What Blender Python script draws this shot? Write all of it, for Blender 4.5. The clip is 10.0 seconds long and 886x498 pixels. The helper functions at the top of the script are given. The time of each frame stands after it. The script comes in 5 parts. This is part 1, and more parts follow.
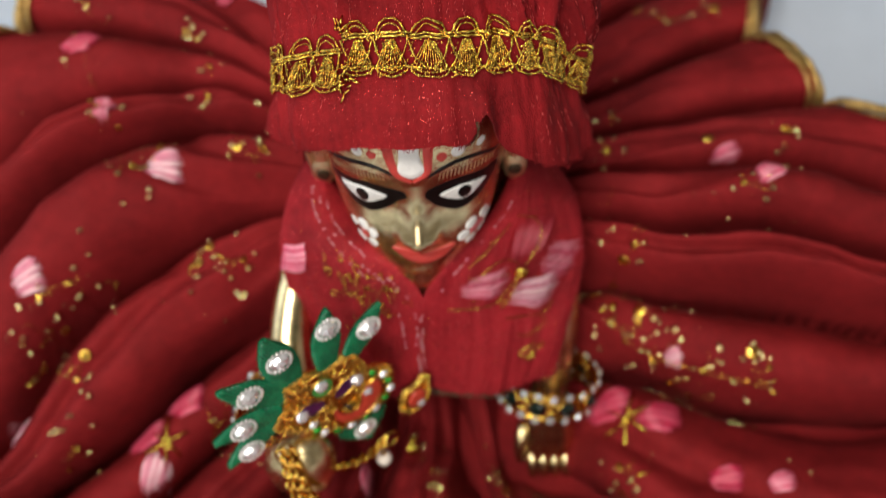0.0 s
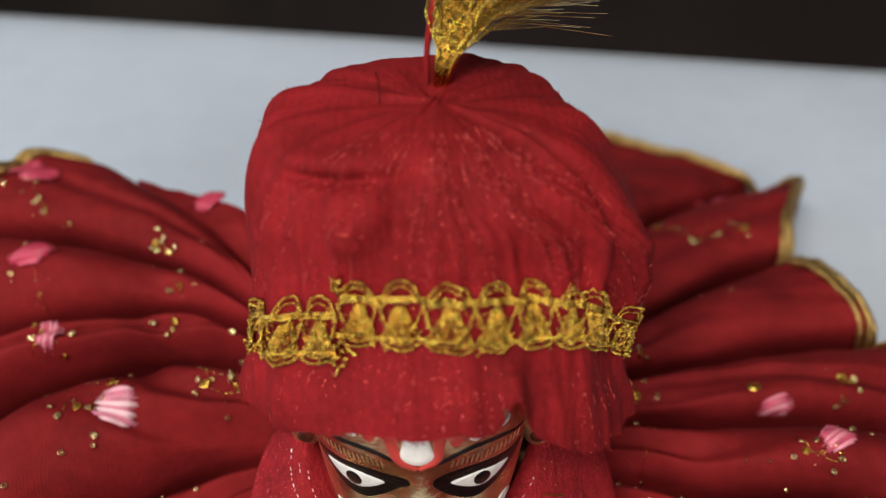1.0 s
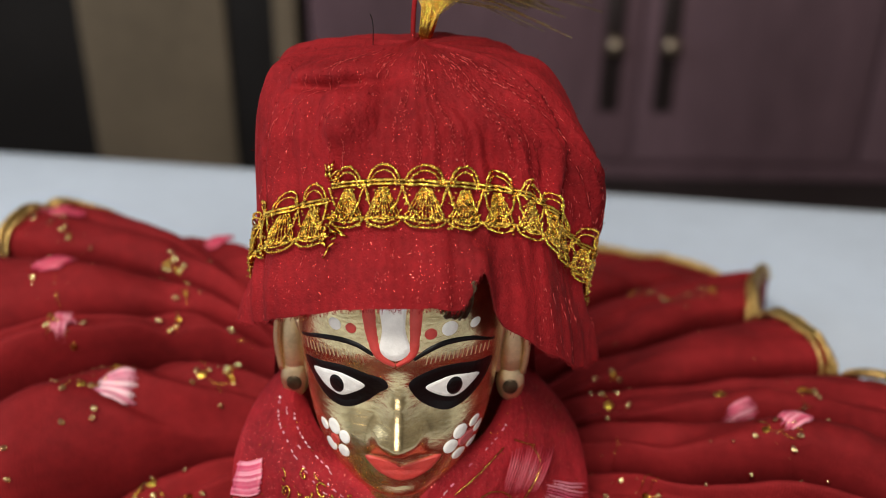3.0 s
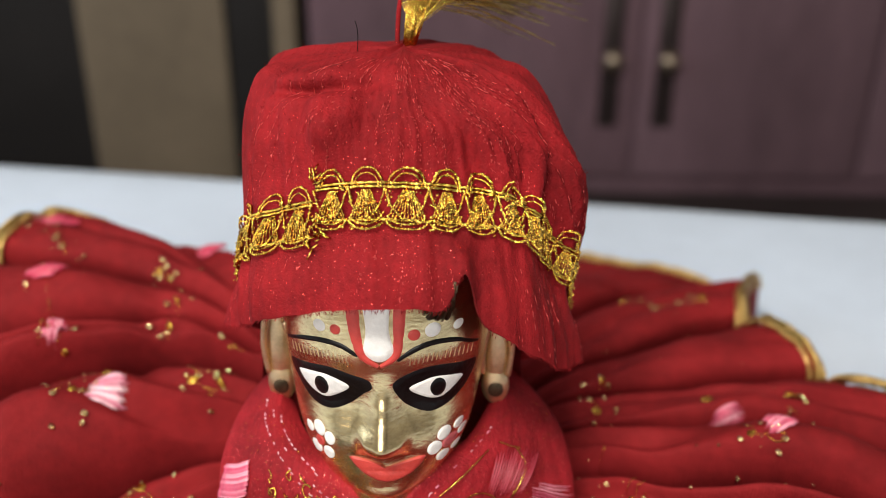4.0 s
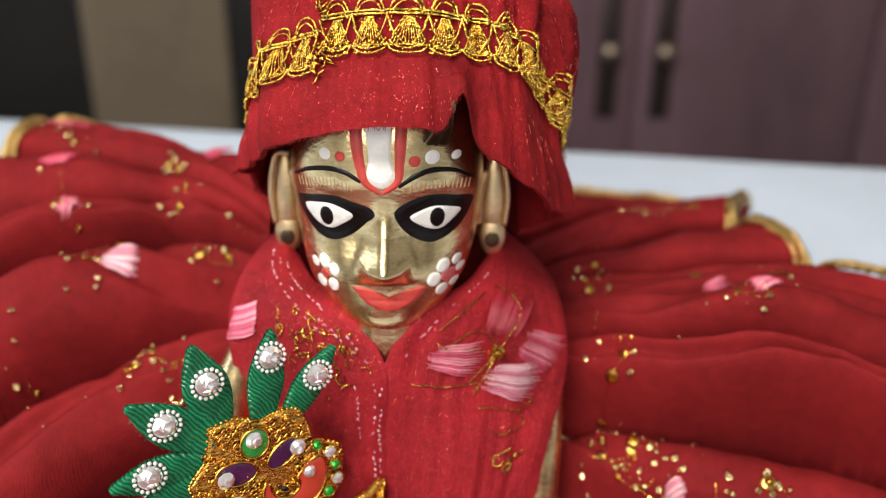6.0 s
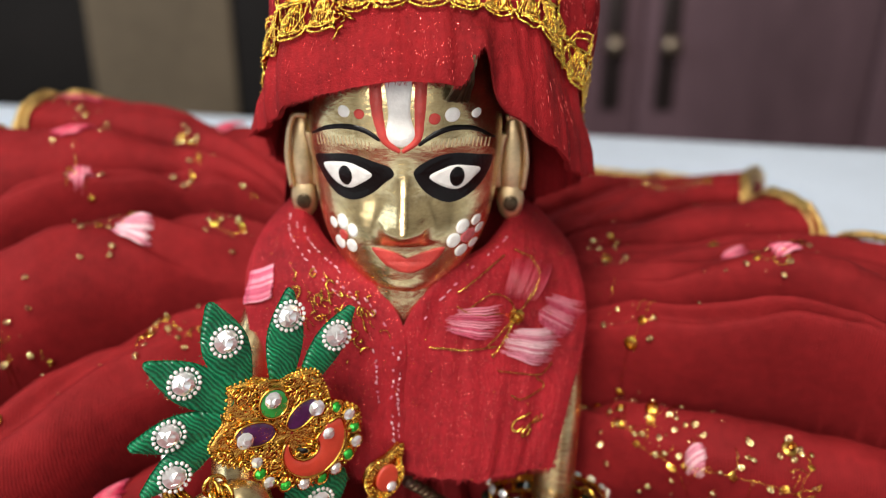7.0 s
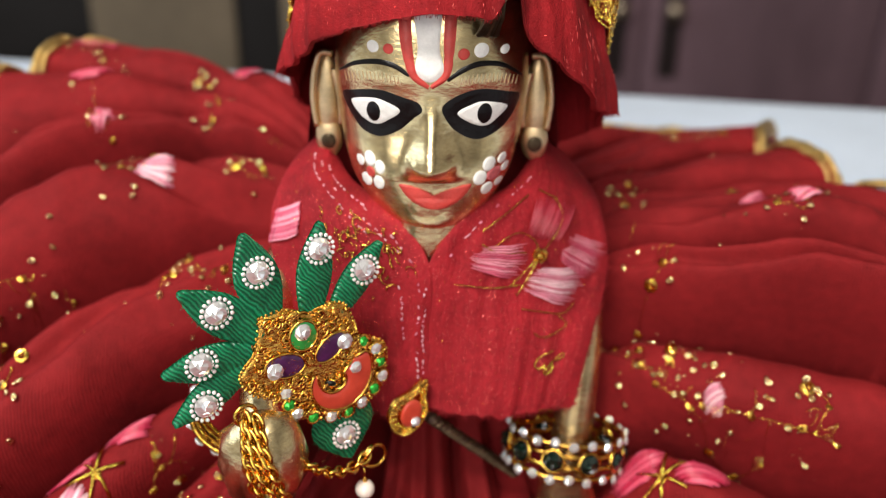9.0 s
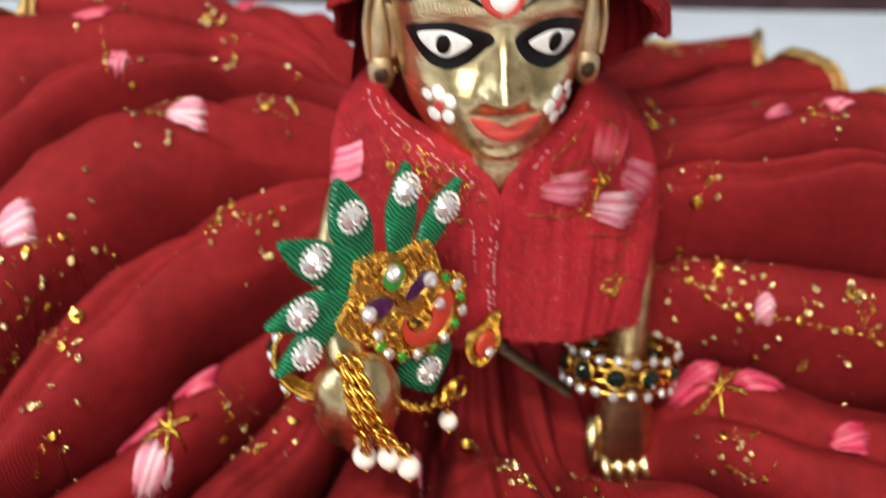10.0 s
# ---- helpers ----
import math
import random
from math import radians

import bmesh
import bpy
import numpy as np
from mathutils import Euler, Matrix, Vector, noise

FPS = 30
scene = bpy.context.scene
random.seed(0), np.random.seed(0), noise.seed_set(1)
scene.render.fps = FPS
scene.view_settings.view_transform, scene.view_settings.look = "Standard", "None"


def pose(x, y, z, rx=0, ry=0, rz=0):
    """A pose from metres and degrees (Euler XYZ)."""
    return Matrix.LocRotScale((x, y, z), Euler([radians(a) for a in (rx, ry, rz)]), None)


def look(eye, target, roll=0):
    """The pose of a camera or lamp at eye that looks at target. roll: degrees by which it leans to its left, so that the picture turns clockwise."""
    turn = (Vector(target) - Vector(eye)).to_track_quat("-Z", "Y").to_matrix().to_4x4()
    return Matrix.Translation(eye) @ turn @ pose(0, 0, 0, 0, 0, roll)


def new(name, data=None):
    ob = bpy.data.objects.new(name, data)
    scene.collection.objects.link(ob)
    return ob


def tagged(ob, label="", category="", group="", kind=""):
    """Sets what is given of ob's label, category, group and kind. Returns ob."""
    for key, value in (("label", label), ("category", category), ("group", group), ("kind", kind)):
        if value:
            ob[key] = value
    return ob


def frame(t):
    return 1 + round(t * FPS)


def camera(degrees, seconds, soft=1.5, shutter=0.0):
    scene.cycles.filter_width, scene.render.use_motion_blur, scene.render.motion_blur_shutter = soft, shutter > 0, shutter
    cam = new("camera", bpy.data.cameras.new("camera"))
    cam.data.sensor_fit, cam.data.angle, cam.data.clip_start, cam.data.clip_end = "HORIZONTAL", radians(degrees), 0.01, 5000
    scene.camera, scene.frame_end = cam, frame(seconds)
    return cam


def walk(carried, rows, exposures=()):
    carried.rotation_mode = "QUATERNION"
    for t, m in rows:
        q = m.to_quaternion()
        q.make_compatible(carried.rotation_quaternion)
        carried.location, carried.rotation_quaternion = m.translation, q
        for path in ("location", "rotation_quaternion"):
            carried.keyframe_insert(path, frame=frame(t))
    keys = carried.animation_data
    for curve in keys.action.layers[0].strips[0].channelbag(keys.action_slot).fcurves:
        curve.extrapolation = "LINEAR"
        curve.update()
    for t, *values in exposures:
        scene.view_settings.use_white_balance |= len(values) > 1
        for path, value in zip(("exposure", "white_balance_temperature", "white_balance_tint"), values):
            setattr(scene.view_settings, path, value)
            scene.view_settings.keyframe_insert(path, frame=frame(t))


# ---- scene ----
cam = camera(51.9, 10.0, soft=0.85, shutter=0.25)
PATH = [
    (0, (0.031, 0.023, 0.296), (-0.029, 1.295, -1.246), -3.7),
    (0.2, (0.028, 0.039, 0.284), (-0.011, 1.369, -1.209), -2.2),
    (0.5, (0.019, 0.064, 0.279), (0.001, 1.444, -1.169), -1.5),
    (0.8, (0.021, 0.081, 0.293), (0.026, 1.537, -1.078), 0.1),
    (1, (0.021, 0.082, 0.28), (0.014, 1.598, -1.025), -0.3),
    (1.2, (0.017, 0.072, 0.268), (0.018, 1.653, -0.957), 0.6),
    (1.5, (0.017, 0.057, 0.254), (0.007, 1.728, -0.845), 0.5),
    (1.7, (0.019, 0.048, 0.242), (-0.002, 1.765, -0.784), 0.6),
    (1.8, (0.018, 0.044, 0.224), (-0.001, 1.779, -0.771), 0.5),
    (2, (0.017, 0.034, 0.208), (-0.002, 1.792, -0.745), 0.4),
    (2.2, (0.015, 0.036, 0.225), (0.002, 1.809, -0.702), 0.8),
    (2.5, (0.026, 0.026, 0.23), (0.012, 1.813, -0.669), 0.8),
    (3.8, (0.03, 0.007, 0.229), (0.011, 1.818, -0.619), 0.6),
    (4, (0.033, 0.007, 0.228), (0.013, 1.822, -0.612), 0.6),
    (4.5, (0.028, 0.001, 0.218), (0.011, 1.823, -0.608), 0.6),
    (5, (0.031, -0.004, 0.213), (0.012, 1.82, -0.608), 0.6),
    (5.5, (0.035, -0.014, 0.205), (0.015, 1.81, -0.616), 0.6),
    (6, (0.034, -0.026, 0.188), (0.015, 1.8, -0.627), 0.6),
    (6.2, (0.036, -0.028, 0.19), (0.007, 1.8, -0.622), 0.5),
    (7.3, (0.026, -0.028, 0.174), (0.005, 1.792, -0.655), 0.5),
    (7.5, (0.025, -0.027, 0.174), (0.008, 1.789, -0.664), 0.7),
    (8, (0.025, -0.028, 0.175), (0.007, 1.783, -0.673), 0.6),
    (8.5, (0.025, -0.03, 0.17), (0.006, 1.779, -0.683), 0.7),
    (9, (0.021, -0.034, 0.169), (0.003, 1.763, -0.71), 0.9),
    (9.5, (0.018, -0.043, 0.165), (0.066, 1.721, -0.776), 1.7),
    (9.6, (0.01, -0.047, 0.159), (0.094, 1.715, -0.784), 1.4),
    (9.8, (-0.002, -0.043, 0.155), (0.111, 1.681, -0.853), 1.0),
    (10, (-0.025, -0.03, 0.173), (0.135, 1.673, -0.864), 0.2),
]
walk(cam, [(t, look(eye, target, roll)) for t, eye, target, roll in PATH], [(0, -0.6), (0.5, -0.65), (1, -0.6), (1.5, -0.55), (2, -0.65), (2.5, -0.65), (3.8, -0.2), (4.5, -0.12), (10, -0.05)])
cam.data.dof.use_dof = True
cam.data.dof.focus_distance = 0.24
cam.data.dof.aperture_fstop = 7.5

# ---- world and light ----
world = bpy.data.worlds.new("world")
scene.world = world
world.use_nodes = True
world.node_tree.nodes["Background"].inputs[0].default_value = (0.75, 0.85, 1.0, 1)
world.node_tree.nodes["Background"].inputs[1].default_value = 0.3


def area_lamp(name, m, sx, sy, watts, colour):
    data = bpy.data.lights.new(name, "AREA")
    data.shape, data.size, data.size_y, data.energy, data.color = "RECTANGLE", sx, sy, watts, colour
    ob = new(name, data)
    ob.matrix_world = m
    return ob


WINDOW_WATTS, FRONT_WATTS, OVERHEAD_WATTS = 15, 32, 46
area_lamp("window_light", look((-1.93, 0.55, 0.95), (0.0, 0.5, 0.1)), 1.3, 1.2, WINDOW_WATTS, (0.78, 0.89, 1.0))
# added low lamp with no known source, lights the face under the brim
area_lamp("front_fill_light", look((-0.35, -1.74, 1.05), (0.0, 0.25, 0.0)), 1.3, 1.1, FRONT_WATTS, (1.0, 0.95, 0.88))
# added lamp without a fixture, placed to shade the folds from above left
area_lamp("overhead_fill_light", look((-0.42, -0.66, 1.64), (0.0, 0.25, 0.0)), 0.8, 0.25, OVERHEAD_WATTS, (1.0, 0.93, 0.84))

# ---- materials ----


def mat(name, colour, rough=0.6, metal=0.0, var=0.25, scale=60.0, bump=0.0, bump_scale=400.0, sheen=0.0, coat=0.0, dark=None, stretch=(1, 1, 1), spec=0.5, transmission=0.0):
    m = bpy.data.materials.new(name)
    m.use_nodes = True
    nt = m.node_tree
    b = nt.nodes["Principled BSDF"]
    b.inputs["Roughness"].default_value, b.inputs["Metallic"].default_value = rough, metal
    b.inputs["Sheen Weight"].default_value, b.inputs["Coat Weight"].default_value = sheen, coat
    b.inputs["Sheen Roughness"].default_value = 0.4
    b.inputs["Specular IOR Level"].default_value = spec
    b.inputs["Transmission Weight"].default_value = transmission
    if sheen:
        b.inputs["Sheen Tint"].default_value = (*[min(1, c * 1.6 + 0.05) for c in colour], 1)
    tc = nt.nodes.new("ShaderNodeTexCoord")
    mp = nt.nodes.new("ShaderNodeMapping")
    mp.inputs["Scale"].default_value = stretch
    nt.links.new(tc.outputs["Object"], mp.inputs["Vector"])
    n1, n2 = nt.nodes.new("ShaderNodeTexNoise"), nt.nodes.new("ShaderNodeTexNoise")
    n1.inputs["Scale"].default_value, n1.inputs["Detail"].default_value = scale, 4
    n2.inputs["Scale"].default_value, n2.inputs["Detail"].default_value = scale * 9, 3
    add = nt.nodes.new("ShaderNodeMath")
    add.operation = "MULTIPLY_ADD"
    add.inputs[1].default_value = 0.45
    for n in (n1, n2):
        nt.links.new(mp.outputs[0], n.inputs["Vector"])
    nt.links.new(n2.outputs["Fac"], add.inputs[0])
    nt.links.new(n1.outputs["Fac"], add.inputs[2])
    ramp = nt.nodes.new("ShaderNodeValToRGB")
    lo = dark or tuple(c * (1 - var) for c in colour)
    hi = tuple(min(1, c * (1 + var * 0.5)) for c in colour)
    ramp.color_ramp.elements[0].position, ramp.color_ramp.elements[1].position = 0.5, 0.95
    ramp.color_ramp.elements[0].color, ramp.color_ramp.elements[1].color = (*lo, 1), (*hi, 1)
    nt.links.new(add.outputs[0], ramp.inputs[0])
    nt.links.new(ramp.outputs[0], b.inputs["Base Color"])
    if bump:
        n3 = nt.nodes.new("ShaderNodeTexNoise")
        n3.inputs["Scale"].default_value, n3.inputs["Detail"].default_value = bump_scale, 3
        bp = nt.nodes.new("ShaderNodeBump")
        bp.inputs["Strength"].default_value, bp.inputs["Distance"].default_value = min(1, bump), 0.0006
        nt.links.new(mp.outputs[0], n3.inputs["Vector"])
        nt.links.new(n3.outputs["Fac"], bp.inputs["Height"])
        nt.links.new(bp.outputs[0], b.inputs["Normal"])
    return m


def glitter(m, colour, scale=900.0, size=0.18, keep=0.75, rough=0.25):
    """Tiny metallic flecks woven into a cloth material."""
    nt = m.node_tree
    b = nt.nodes["Principled BSDF"]
    tc = nt.nodes.new("ShaderNodeTexCoord")
    vo = nt.nodes.new("ShaderNodeTexVoronoi")
    vo.inputs["Scale"].default_value = scale
    nt.links.new(tc.outputs["Object"], vo.inputs["Vector"])
    sep = nt.nodes.new("ShaderNodeSeparateColor")
    nt.links.new(vo.outputs["Color"], sep.inputs[0])
    a, c, d = [nt.nodes.new("ShaderNodeMath") for _ in range(3)]
    a.operation, c.operation, d.operation = "LESS_THAN", "GREATER_THAN", "MULTIPLY"
    a.inputs[1].default_value, c.inputs[1].default_value = size, keep
    nt.links.new(vo.outputs["Distance"], a.inputs[0])
    nt.links.new(sep.outputs[0], c.inputs[0])
    nt.links.new(a.outputs[0], d.inputs[0])
    nt.links.new(c.outputs[0], d.inputs[1])
    old = b.inputs["Base Color"].links[0].from_socket
    mix = nt.nodes.new("ShaderNodeMix")
    mix.data_type = "RGBA"
    nt.links.new(d.outputs[0], mix.inputs[0])
    nt.links.new(old, mix.inputs[6])
    mix.inputs[7].default_value = (*colour, 1)
    nt.links.new(mix.outputs[2], b.inputs["Base Color"])
    nt.links.new(d.outputs[0], b.inputs["Metallic"])
    r = nt.nodes.new("ShaderNodeMapRange")
    r.inputs[3].default_value, r.inputs[4].default_value = b.inputs["Roughness"].default_value, rough
    nt.links.new(d.outputs[0], r.inputs[0])
    nt.links.new(r.outputs[0], b.inputs["Roughness"])
    return m


def weave(m, scale, axis="X", strength=0.35, distance=0.0004, distort=1.5, painted_shade=0.0):
    """Fine parallel threads as relief, their light and shade also painted into the colour."""
    nt = m.node_tree
    b = nt.nodes["Principled BSDF"]
    tc = nt.nodes.new("ShaderNodeTexCoord")
    wv = nt.nodes.new("ShaderNodeTexWave")
    wv.bands_direction = axis
    wv.inputs["Scale"].default_value, wv.inputs["Distortion"].default_value = scale, distort
    wv.inputs["Detail"].default_value, wv.inputs["Detail Scale"].default_value = 2, 0.6
    nt.links.new(tc.outputs["Object"], wv.inputs["Vector"])
    bp = nt.nodes.new("ShaderNodeBump")
    bp.inputs["Strength"].default_value, bp.inputs["Distance"].default_value = strength, distance
    nt.links.new(wv.outputs["Fac"], bp.inputs["Height"])
    if b.inputs["Normal"].links:
        nt.links.new(b.inputs["Normal"].links[0].from_socket, bp.inputs["Normal"])
    nt.links.new(bp.outputs[0], b.inputs["Normal"])
    # crests lightened and troughs darkened in the base colour, as shading would
    if painted_shade:
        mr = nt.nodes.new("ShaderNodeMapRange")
        mr.inputs[3].default_value, mr.inputs[4].default_value = 1 - painted_shade, 1 + painted_shade * 0.8
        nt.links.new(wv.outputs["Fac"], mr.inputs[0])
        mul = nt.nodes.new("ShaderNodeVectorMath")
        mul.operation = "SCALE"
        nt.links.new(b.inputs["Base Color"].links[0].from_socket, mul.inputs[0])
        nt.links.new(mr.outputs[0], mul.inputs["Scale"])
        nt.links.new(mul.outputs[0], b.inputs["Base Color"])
    return m


BRASS = mat("brass", (0.86, 0.66, 0.36), 0.27, 1.0, var=0.45, scale=80, bump=0.22, bump_scale=420, stretch=(1, 1, 2.2))
BRASS_PALE = mat("pale_brass", (0.80, 0.61, 0.36), 0.42, 1.0, var=0.25, scale=120, bump=0.2, bump_scale=500)
BLACK = mat("black_paint", (0.005, 0.004, 0.004), 0.28, bump=0.35, bump_scale=700, spec=0.22)
WHITE = mat("white_paint", (0.78, 0.77, 0.74), 0.45, var=0.12, scale=300, bump=0.5, bump_scale=700)
RED_PAINT = mat("red_paint", (0.50, 0.048, 0.038), 0.45, var=0.2, scale=300, bump=0.4, bump_scale=800)
PINK_PAINT = mat("rose_paint", (0.55, 0.12, 0.13), 0.5, var=0.4, scale=600)
CLOTH = (0.205, 0.012, 0.014)
VELVET = weave(mat("red_crepe", CLOTH, 0.75, var=0.35, scale=25, bump=0.5, bump_scale=900, sheen=0.03, spec=0.1), 330, "X", 0.3, 0.0003, 4.0, 0.16)
CAP_CLOTH = glitter(weave(mat("red_glitter_cloth", (0.24, 0.010, 0.013), 0.75, var=0.4, scale=45, bump=0.6, bump_scale=1500, sheen=0.04, spec=0.12), 130, "X", 0.12, 0.0005, 9.0, 0.05), (1.0, 0.17, 0.14), 2600, 0.26, 0.91)
STOLE_CLOTH = glitter(weave(mat("red_crinkled_cloth", (0.27, 0.012, 0.018), 0.7, var=0.45, scale=60, bump=0.6, bump_scale=1300, sheen=0.03, spec=0.15), 170, "X", 0.14, 0.0004, 14.0, 0.04), (1.0, 0.26, 0.22), 2600, 0.30, 0.88)
GOLD = mat("gold_plate", (0.88, 0.50, 0.10), 0.13, 1.0, var=0.5, scale=400, bump=0.3, bump_scale=1500)
GOLD_THREAD = mat("gold_thread", (0.90, 0.52, 0.10), 0.10, 1.0, var=0.65, scale=700, bump=0.5, bump_scale=2500)
GOLD_LIGHT = mat("pale_gold_bead", (0.95, 0.66, 0.34), 0.12, 1.0, var=0.4, scale=600)
GOLD_DEEP = mat("antique_gold", (0.88, 0.52, 0.11), 0.24, 1.0, var=0.5, scale=500, bump=0.6, bump_scale=1800)
GOLD_PALE = mat("pale_gold_lace", (0.62, 0.42, 0.15), 0.4, 1.0, var=0.4, scale=500, bump=0.8, bump_scale=1500)
# soft light hides the leaf's threads, so their shading is in the colour
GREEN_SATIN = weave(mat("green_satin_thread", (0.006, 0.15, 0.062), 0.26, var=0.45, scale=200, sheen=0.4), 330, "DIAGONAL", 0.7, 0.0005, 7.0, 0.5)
CRYSTAL = mat("clear_rhinestone", (0.96, 0.97, 0.98), 0.07, 0.72, var=0.10, scale=300)
SHIMMER = mat("red_tinsel_thread", (0.72, 0.10, 0.09), 0.34, 0.35, var=0.4, scale=900)
SILVER_BEAD = mat("silver_beading", (0.86, 0.85, 0.82), 0.2, 0.5, var=0.2, scale=500)
EMERALD = mat("green_rhinestone", (0.05, 0.50, 0.06), 0.08, 0.6, var=0.3, scale=300)
JET = mat("black_green_stone", (0.003, 0.012, 0.008), 0.06, 0.0, coat=1.0)
PEARL = mat("pearl", (0.78, 0.70, 0.62), 0.22, 0.0, var=0.08, scale=200, coat=0.6)
ENAMEL_RED = mat("red_enamel", (0.52, 0.055, 0.03), 0.3, coat=0.5, var=0.15, scale=300)
ENAMEL_GREEN = mat("green_enamel", (0.02, 0.30, 0.05), 0.3, coat=0.5)
ENAMEL_PURPLE = mat("purple_enamel", (0.06, 0.012, 0.07), 0.3, coat=0.5, var=0.4, scale=400)
PINK = mat("pink_satin_thread", (0.60, 0.07, 0.15), 0.32, var=0.35, scale=300, sheen=0.4)
PINK_PALE = mat("pale_pink_satin_thread", (0.70, 0.20, 0.30), 0.30, var=0.3, scale=300, sheen=0.4)
CRIMSON = mat("crimson_satin_thread", (0.32, 0.012, 0.03), 0.34, var=0.35, scale=500, sheen=0.4)
MAGENTA = mat("magenta_satin_thread", (0.46, 0.016, 0.06), 0.36, var=0.35, scale=500, sheen=0.4)
SHEET = mat("white_bedsheet", (0.55, 0.63, 0.74), 0.85, var=0.08, scale=6, bump=0.3, bump_scale=900, sheen=0.2)
LAMINATE = mat("mauve_laminate", (0.175, 0.105, 0.128), 0.45, var=0.3, scale=5, stretch=(1, 1, 0.25))
DARK_METAL = mat("dark_handle_metal", (0.05, 0.036, 0.036), 0.4, 0.6)
KNOB = mat("brushed_knob_metal", (0.36, 0.29, 0.22), 0.42, 1.0)
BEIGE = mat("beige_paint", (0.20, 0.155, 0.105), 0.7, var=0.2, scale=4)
HAIR = mat("dark_bronze", (0.10, 0.07, 0.04), 0.35, 0.8, var=0.5, scale=400)
ROD = mat("brown_lacquer", (0.05, 0.014, 0.010), 0.4, var=0.4, scale=300, bump=0.4)
# near-black colour that stands in for the shade inside the doorway
DOORWAY_SHADE = mat("doorway_shade", (0.012, 0.010, 0.010), 0.6, var=0.3, scale=8)
OCHRE = mat("ochre_wood", (0.30, 0.17, 0.05), 0.5, var=0.3, scale=15, stretch=(0.2, 1, 1))
WALL = mat("wall_plaster", (0.55, 0.53, 0.50), 0.9, var=0.1, scale=3, bump=0.2, bump_scale=80)
FLOOR = mat("floor_tile", (0.03, 0.024, 0.022), 0.4, var=0.15, scale=4)



def vary(m, pale, amount=0.7):
    """Each thread of a satin stitch takes its own tone."""
    nt = m.node_tree
    b = nt.nodes["Principled BSDF"]
    g = nt.nodes.new("ShaderNodeNewGeometry")
    k = nt.nodes.new("ShaderNodeMath")
    k.operation = "MULTIPLY"
    k.inputs[1].default_value = amount
    mix = nt.nodes.new("ShaderNodeMix")
    mix.data_type = "RGBA"
    nt.links.new(g.outputs["Random Per Island"], k.inputs[0])
    nt.links.new(k.outputs[0], mix.inputs[0])
    nt.links.new(b.inputs["Base Color"].links[0].from_socket, mix.inputs[6])
    mix.inputs[7].default_value = (*pale, 1)
    nt.links.new(mix.outputs[2], b.inputs["Base Color"])


vary(PINK, (0.86, 0.40, 0.48), 0.9)
vary(PINK_PALE, (0.92, 0.70, 0.74), 0.95)
vary(MAGENTA, (0.72, 0.14, 0.22))
vary(CRIMSON, (0.60, 0.09, 0.13))

# ---- building helpers ----


def mesh_from(bm, name, materials, smooth=True):
    me = bpy.data.meshes.new(name)
    bm.normal_update()
    bm.to_mesh(me)
    bm.free()
    for m in materials if isinstance(materials, (list, tuple)) else [materials]:
        me.materials.append(m)
    if smooth:
        me.polygons.foreach_set("use_smooth", [True] * len(me.polygons))
    return me


def part(name, bm, material, parent=None, label="", smooth=True):
    """One bmesh as one mesh object under a thing or a part."""
    ob = new(name, mesh_from(bm, name, material, smooth) if isinstance(bm, bmesh.types.BMesh) else bm)
    ob.parent = parent
    return tagged(ob, label)


def thing(name, at, label, category, group="", kind=""):
    ob = new(name)
    ob.location = at
    ob.empty_display_size = 0.01
    bpy.context.view_layer.update()
    return tagged(ob, label, category, group, kind)


def under(ob, parent):
    """Keeps a part that was built in world coordinates where it is."""
    ob.parent = parent
    ob.matrix_parent_inverse = Matrix.Translation(parent.location).inverted()
    return ob


def wpart(name, bm, material, parent, label="", smooth=True):
    return under(part(name, bm, material, None, label, smooth), parent)


def box(bm, lo, hi, mi=0):
    vs = [bm.verts.new((x, y, z)) for z in (lo[2], hi[2]) for y in (lo[1], hi[1]) for x in (lo[0], hi[0])]
    for f in ((0, 2, 3, 1), (4, 5, 7, 6), (0, 1, 5, 4), (2, 6, 7, 3), (0, 4, 6, 2), (1, 3, 7, 5)):
        bm.faces.new([vs[i] for i in f]).material_index = mi
    return vs


def bevelled_box(lo, hi, r, seg=2):
    bm = bmesh.new()
    box(bm, lo, hi)
    bmesh.ops.bevel(bm, geom=bm.edges[:], offset=r, segments=seg, affect="EDGES", profile=0.5)
    return bm


def skin(bm, rows, closed_u=False, closed_v=False, mi=0, flip=False):
    """Faces between rows of points."""
    vr = [[bm.verts.new(p) for p in row] for row in rows]
    nu, nv = len(vr[0]), len(vr)
    for j in range(nv if closed_v else nv - 1):
        for i in range(nu if closed_u else nu - 1):
            q = [vr[j][i], vr[j][(i + 1) % nu], vr[(j + 1) % nv][(i + 1) % nu], vr[(j + 1) % nv][i]]
            f = bm.faces.new(q[::-1] if flip else q)
            f.material_index = mi
    return vr


def tube(bm, pts, r, sides=6, closed=False, mi=0, flat=1.0):
    """A round thread or wire along points; r is a number or one a point."""
    pts = [Vector(p) for p in pts]
    n = len(pts)
    rows, ref = [], None
    for i, p in enumerate(pts):
        a = pts[(i - 1) % n] if (closed or i) else p
        b = pts[(i + 1) % n] if (closed or i < n - 1) else p
        d = (b - a).normalized()
        if ref is None:
            ref = Vector((0, -1, 0.1)) if abs(d.y) < 0.9 else Vector((0, 0, 1))
        s = d.cross(ref).normalized()
        ref = s.cross(d).normalized()
        rr = r[i] if isinstance(r, (list, tuple)) else r
        rows.append([p + s * (rr * math.cos(k * math.tau / sides)) + ref * (rr * flat * math.sin(k * math.tau / sides)) for k in range(sides)])
    vr = skin(bm, rows, True, closed, mi)
    if not closed:
        for row in (vr[0], vr[-1]):
            f = bm.faces.new(row if row is vr[-1] else row[::-1])
            f.material_index = mi


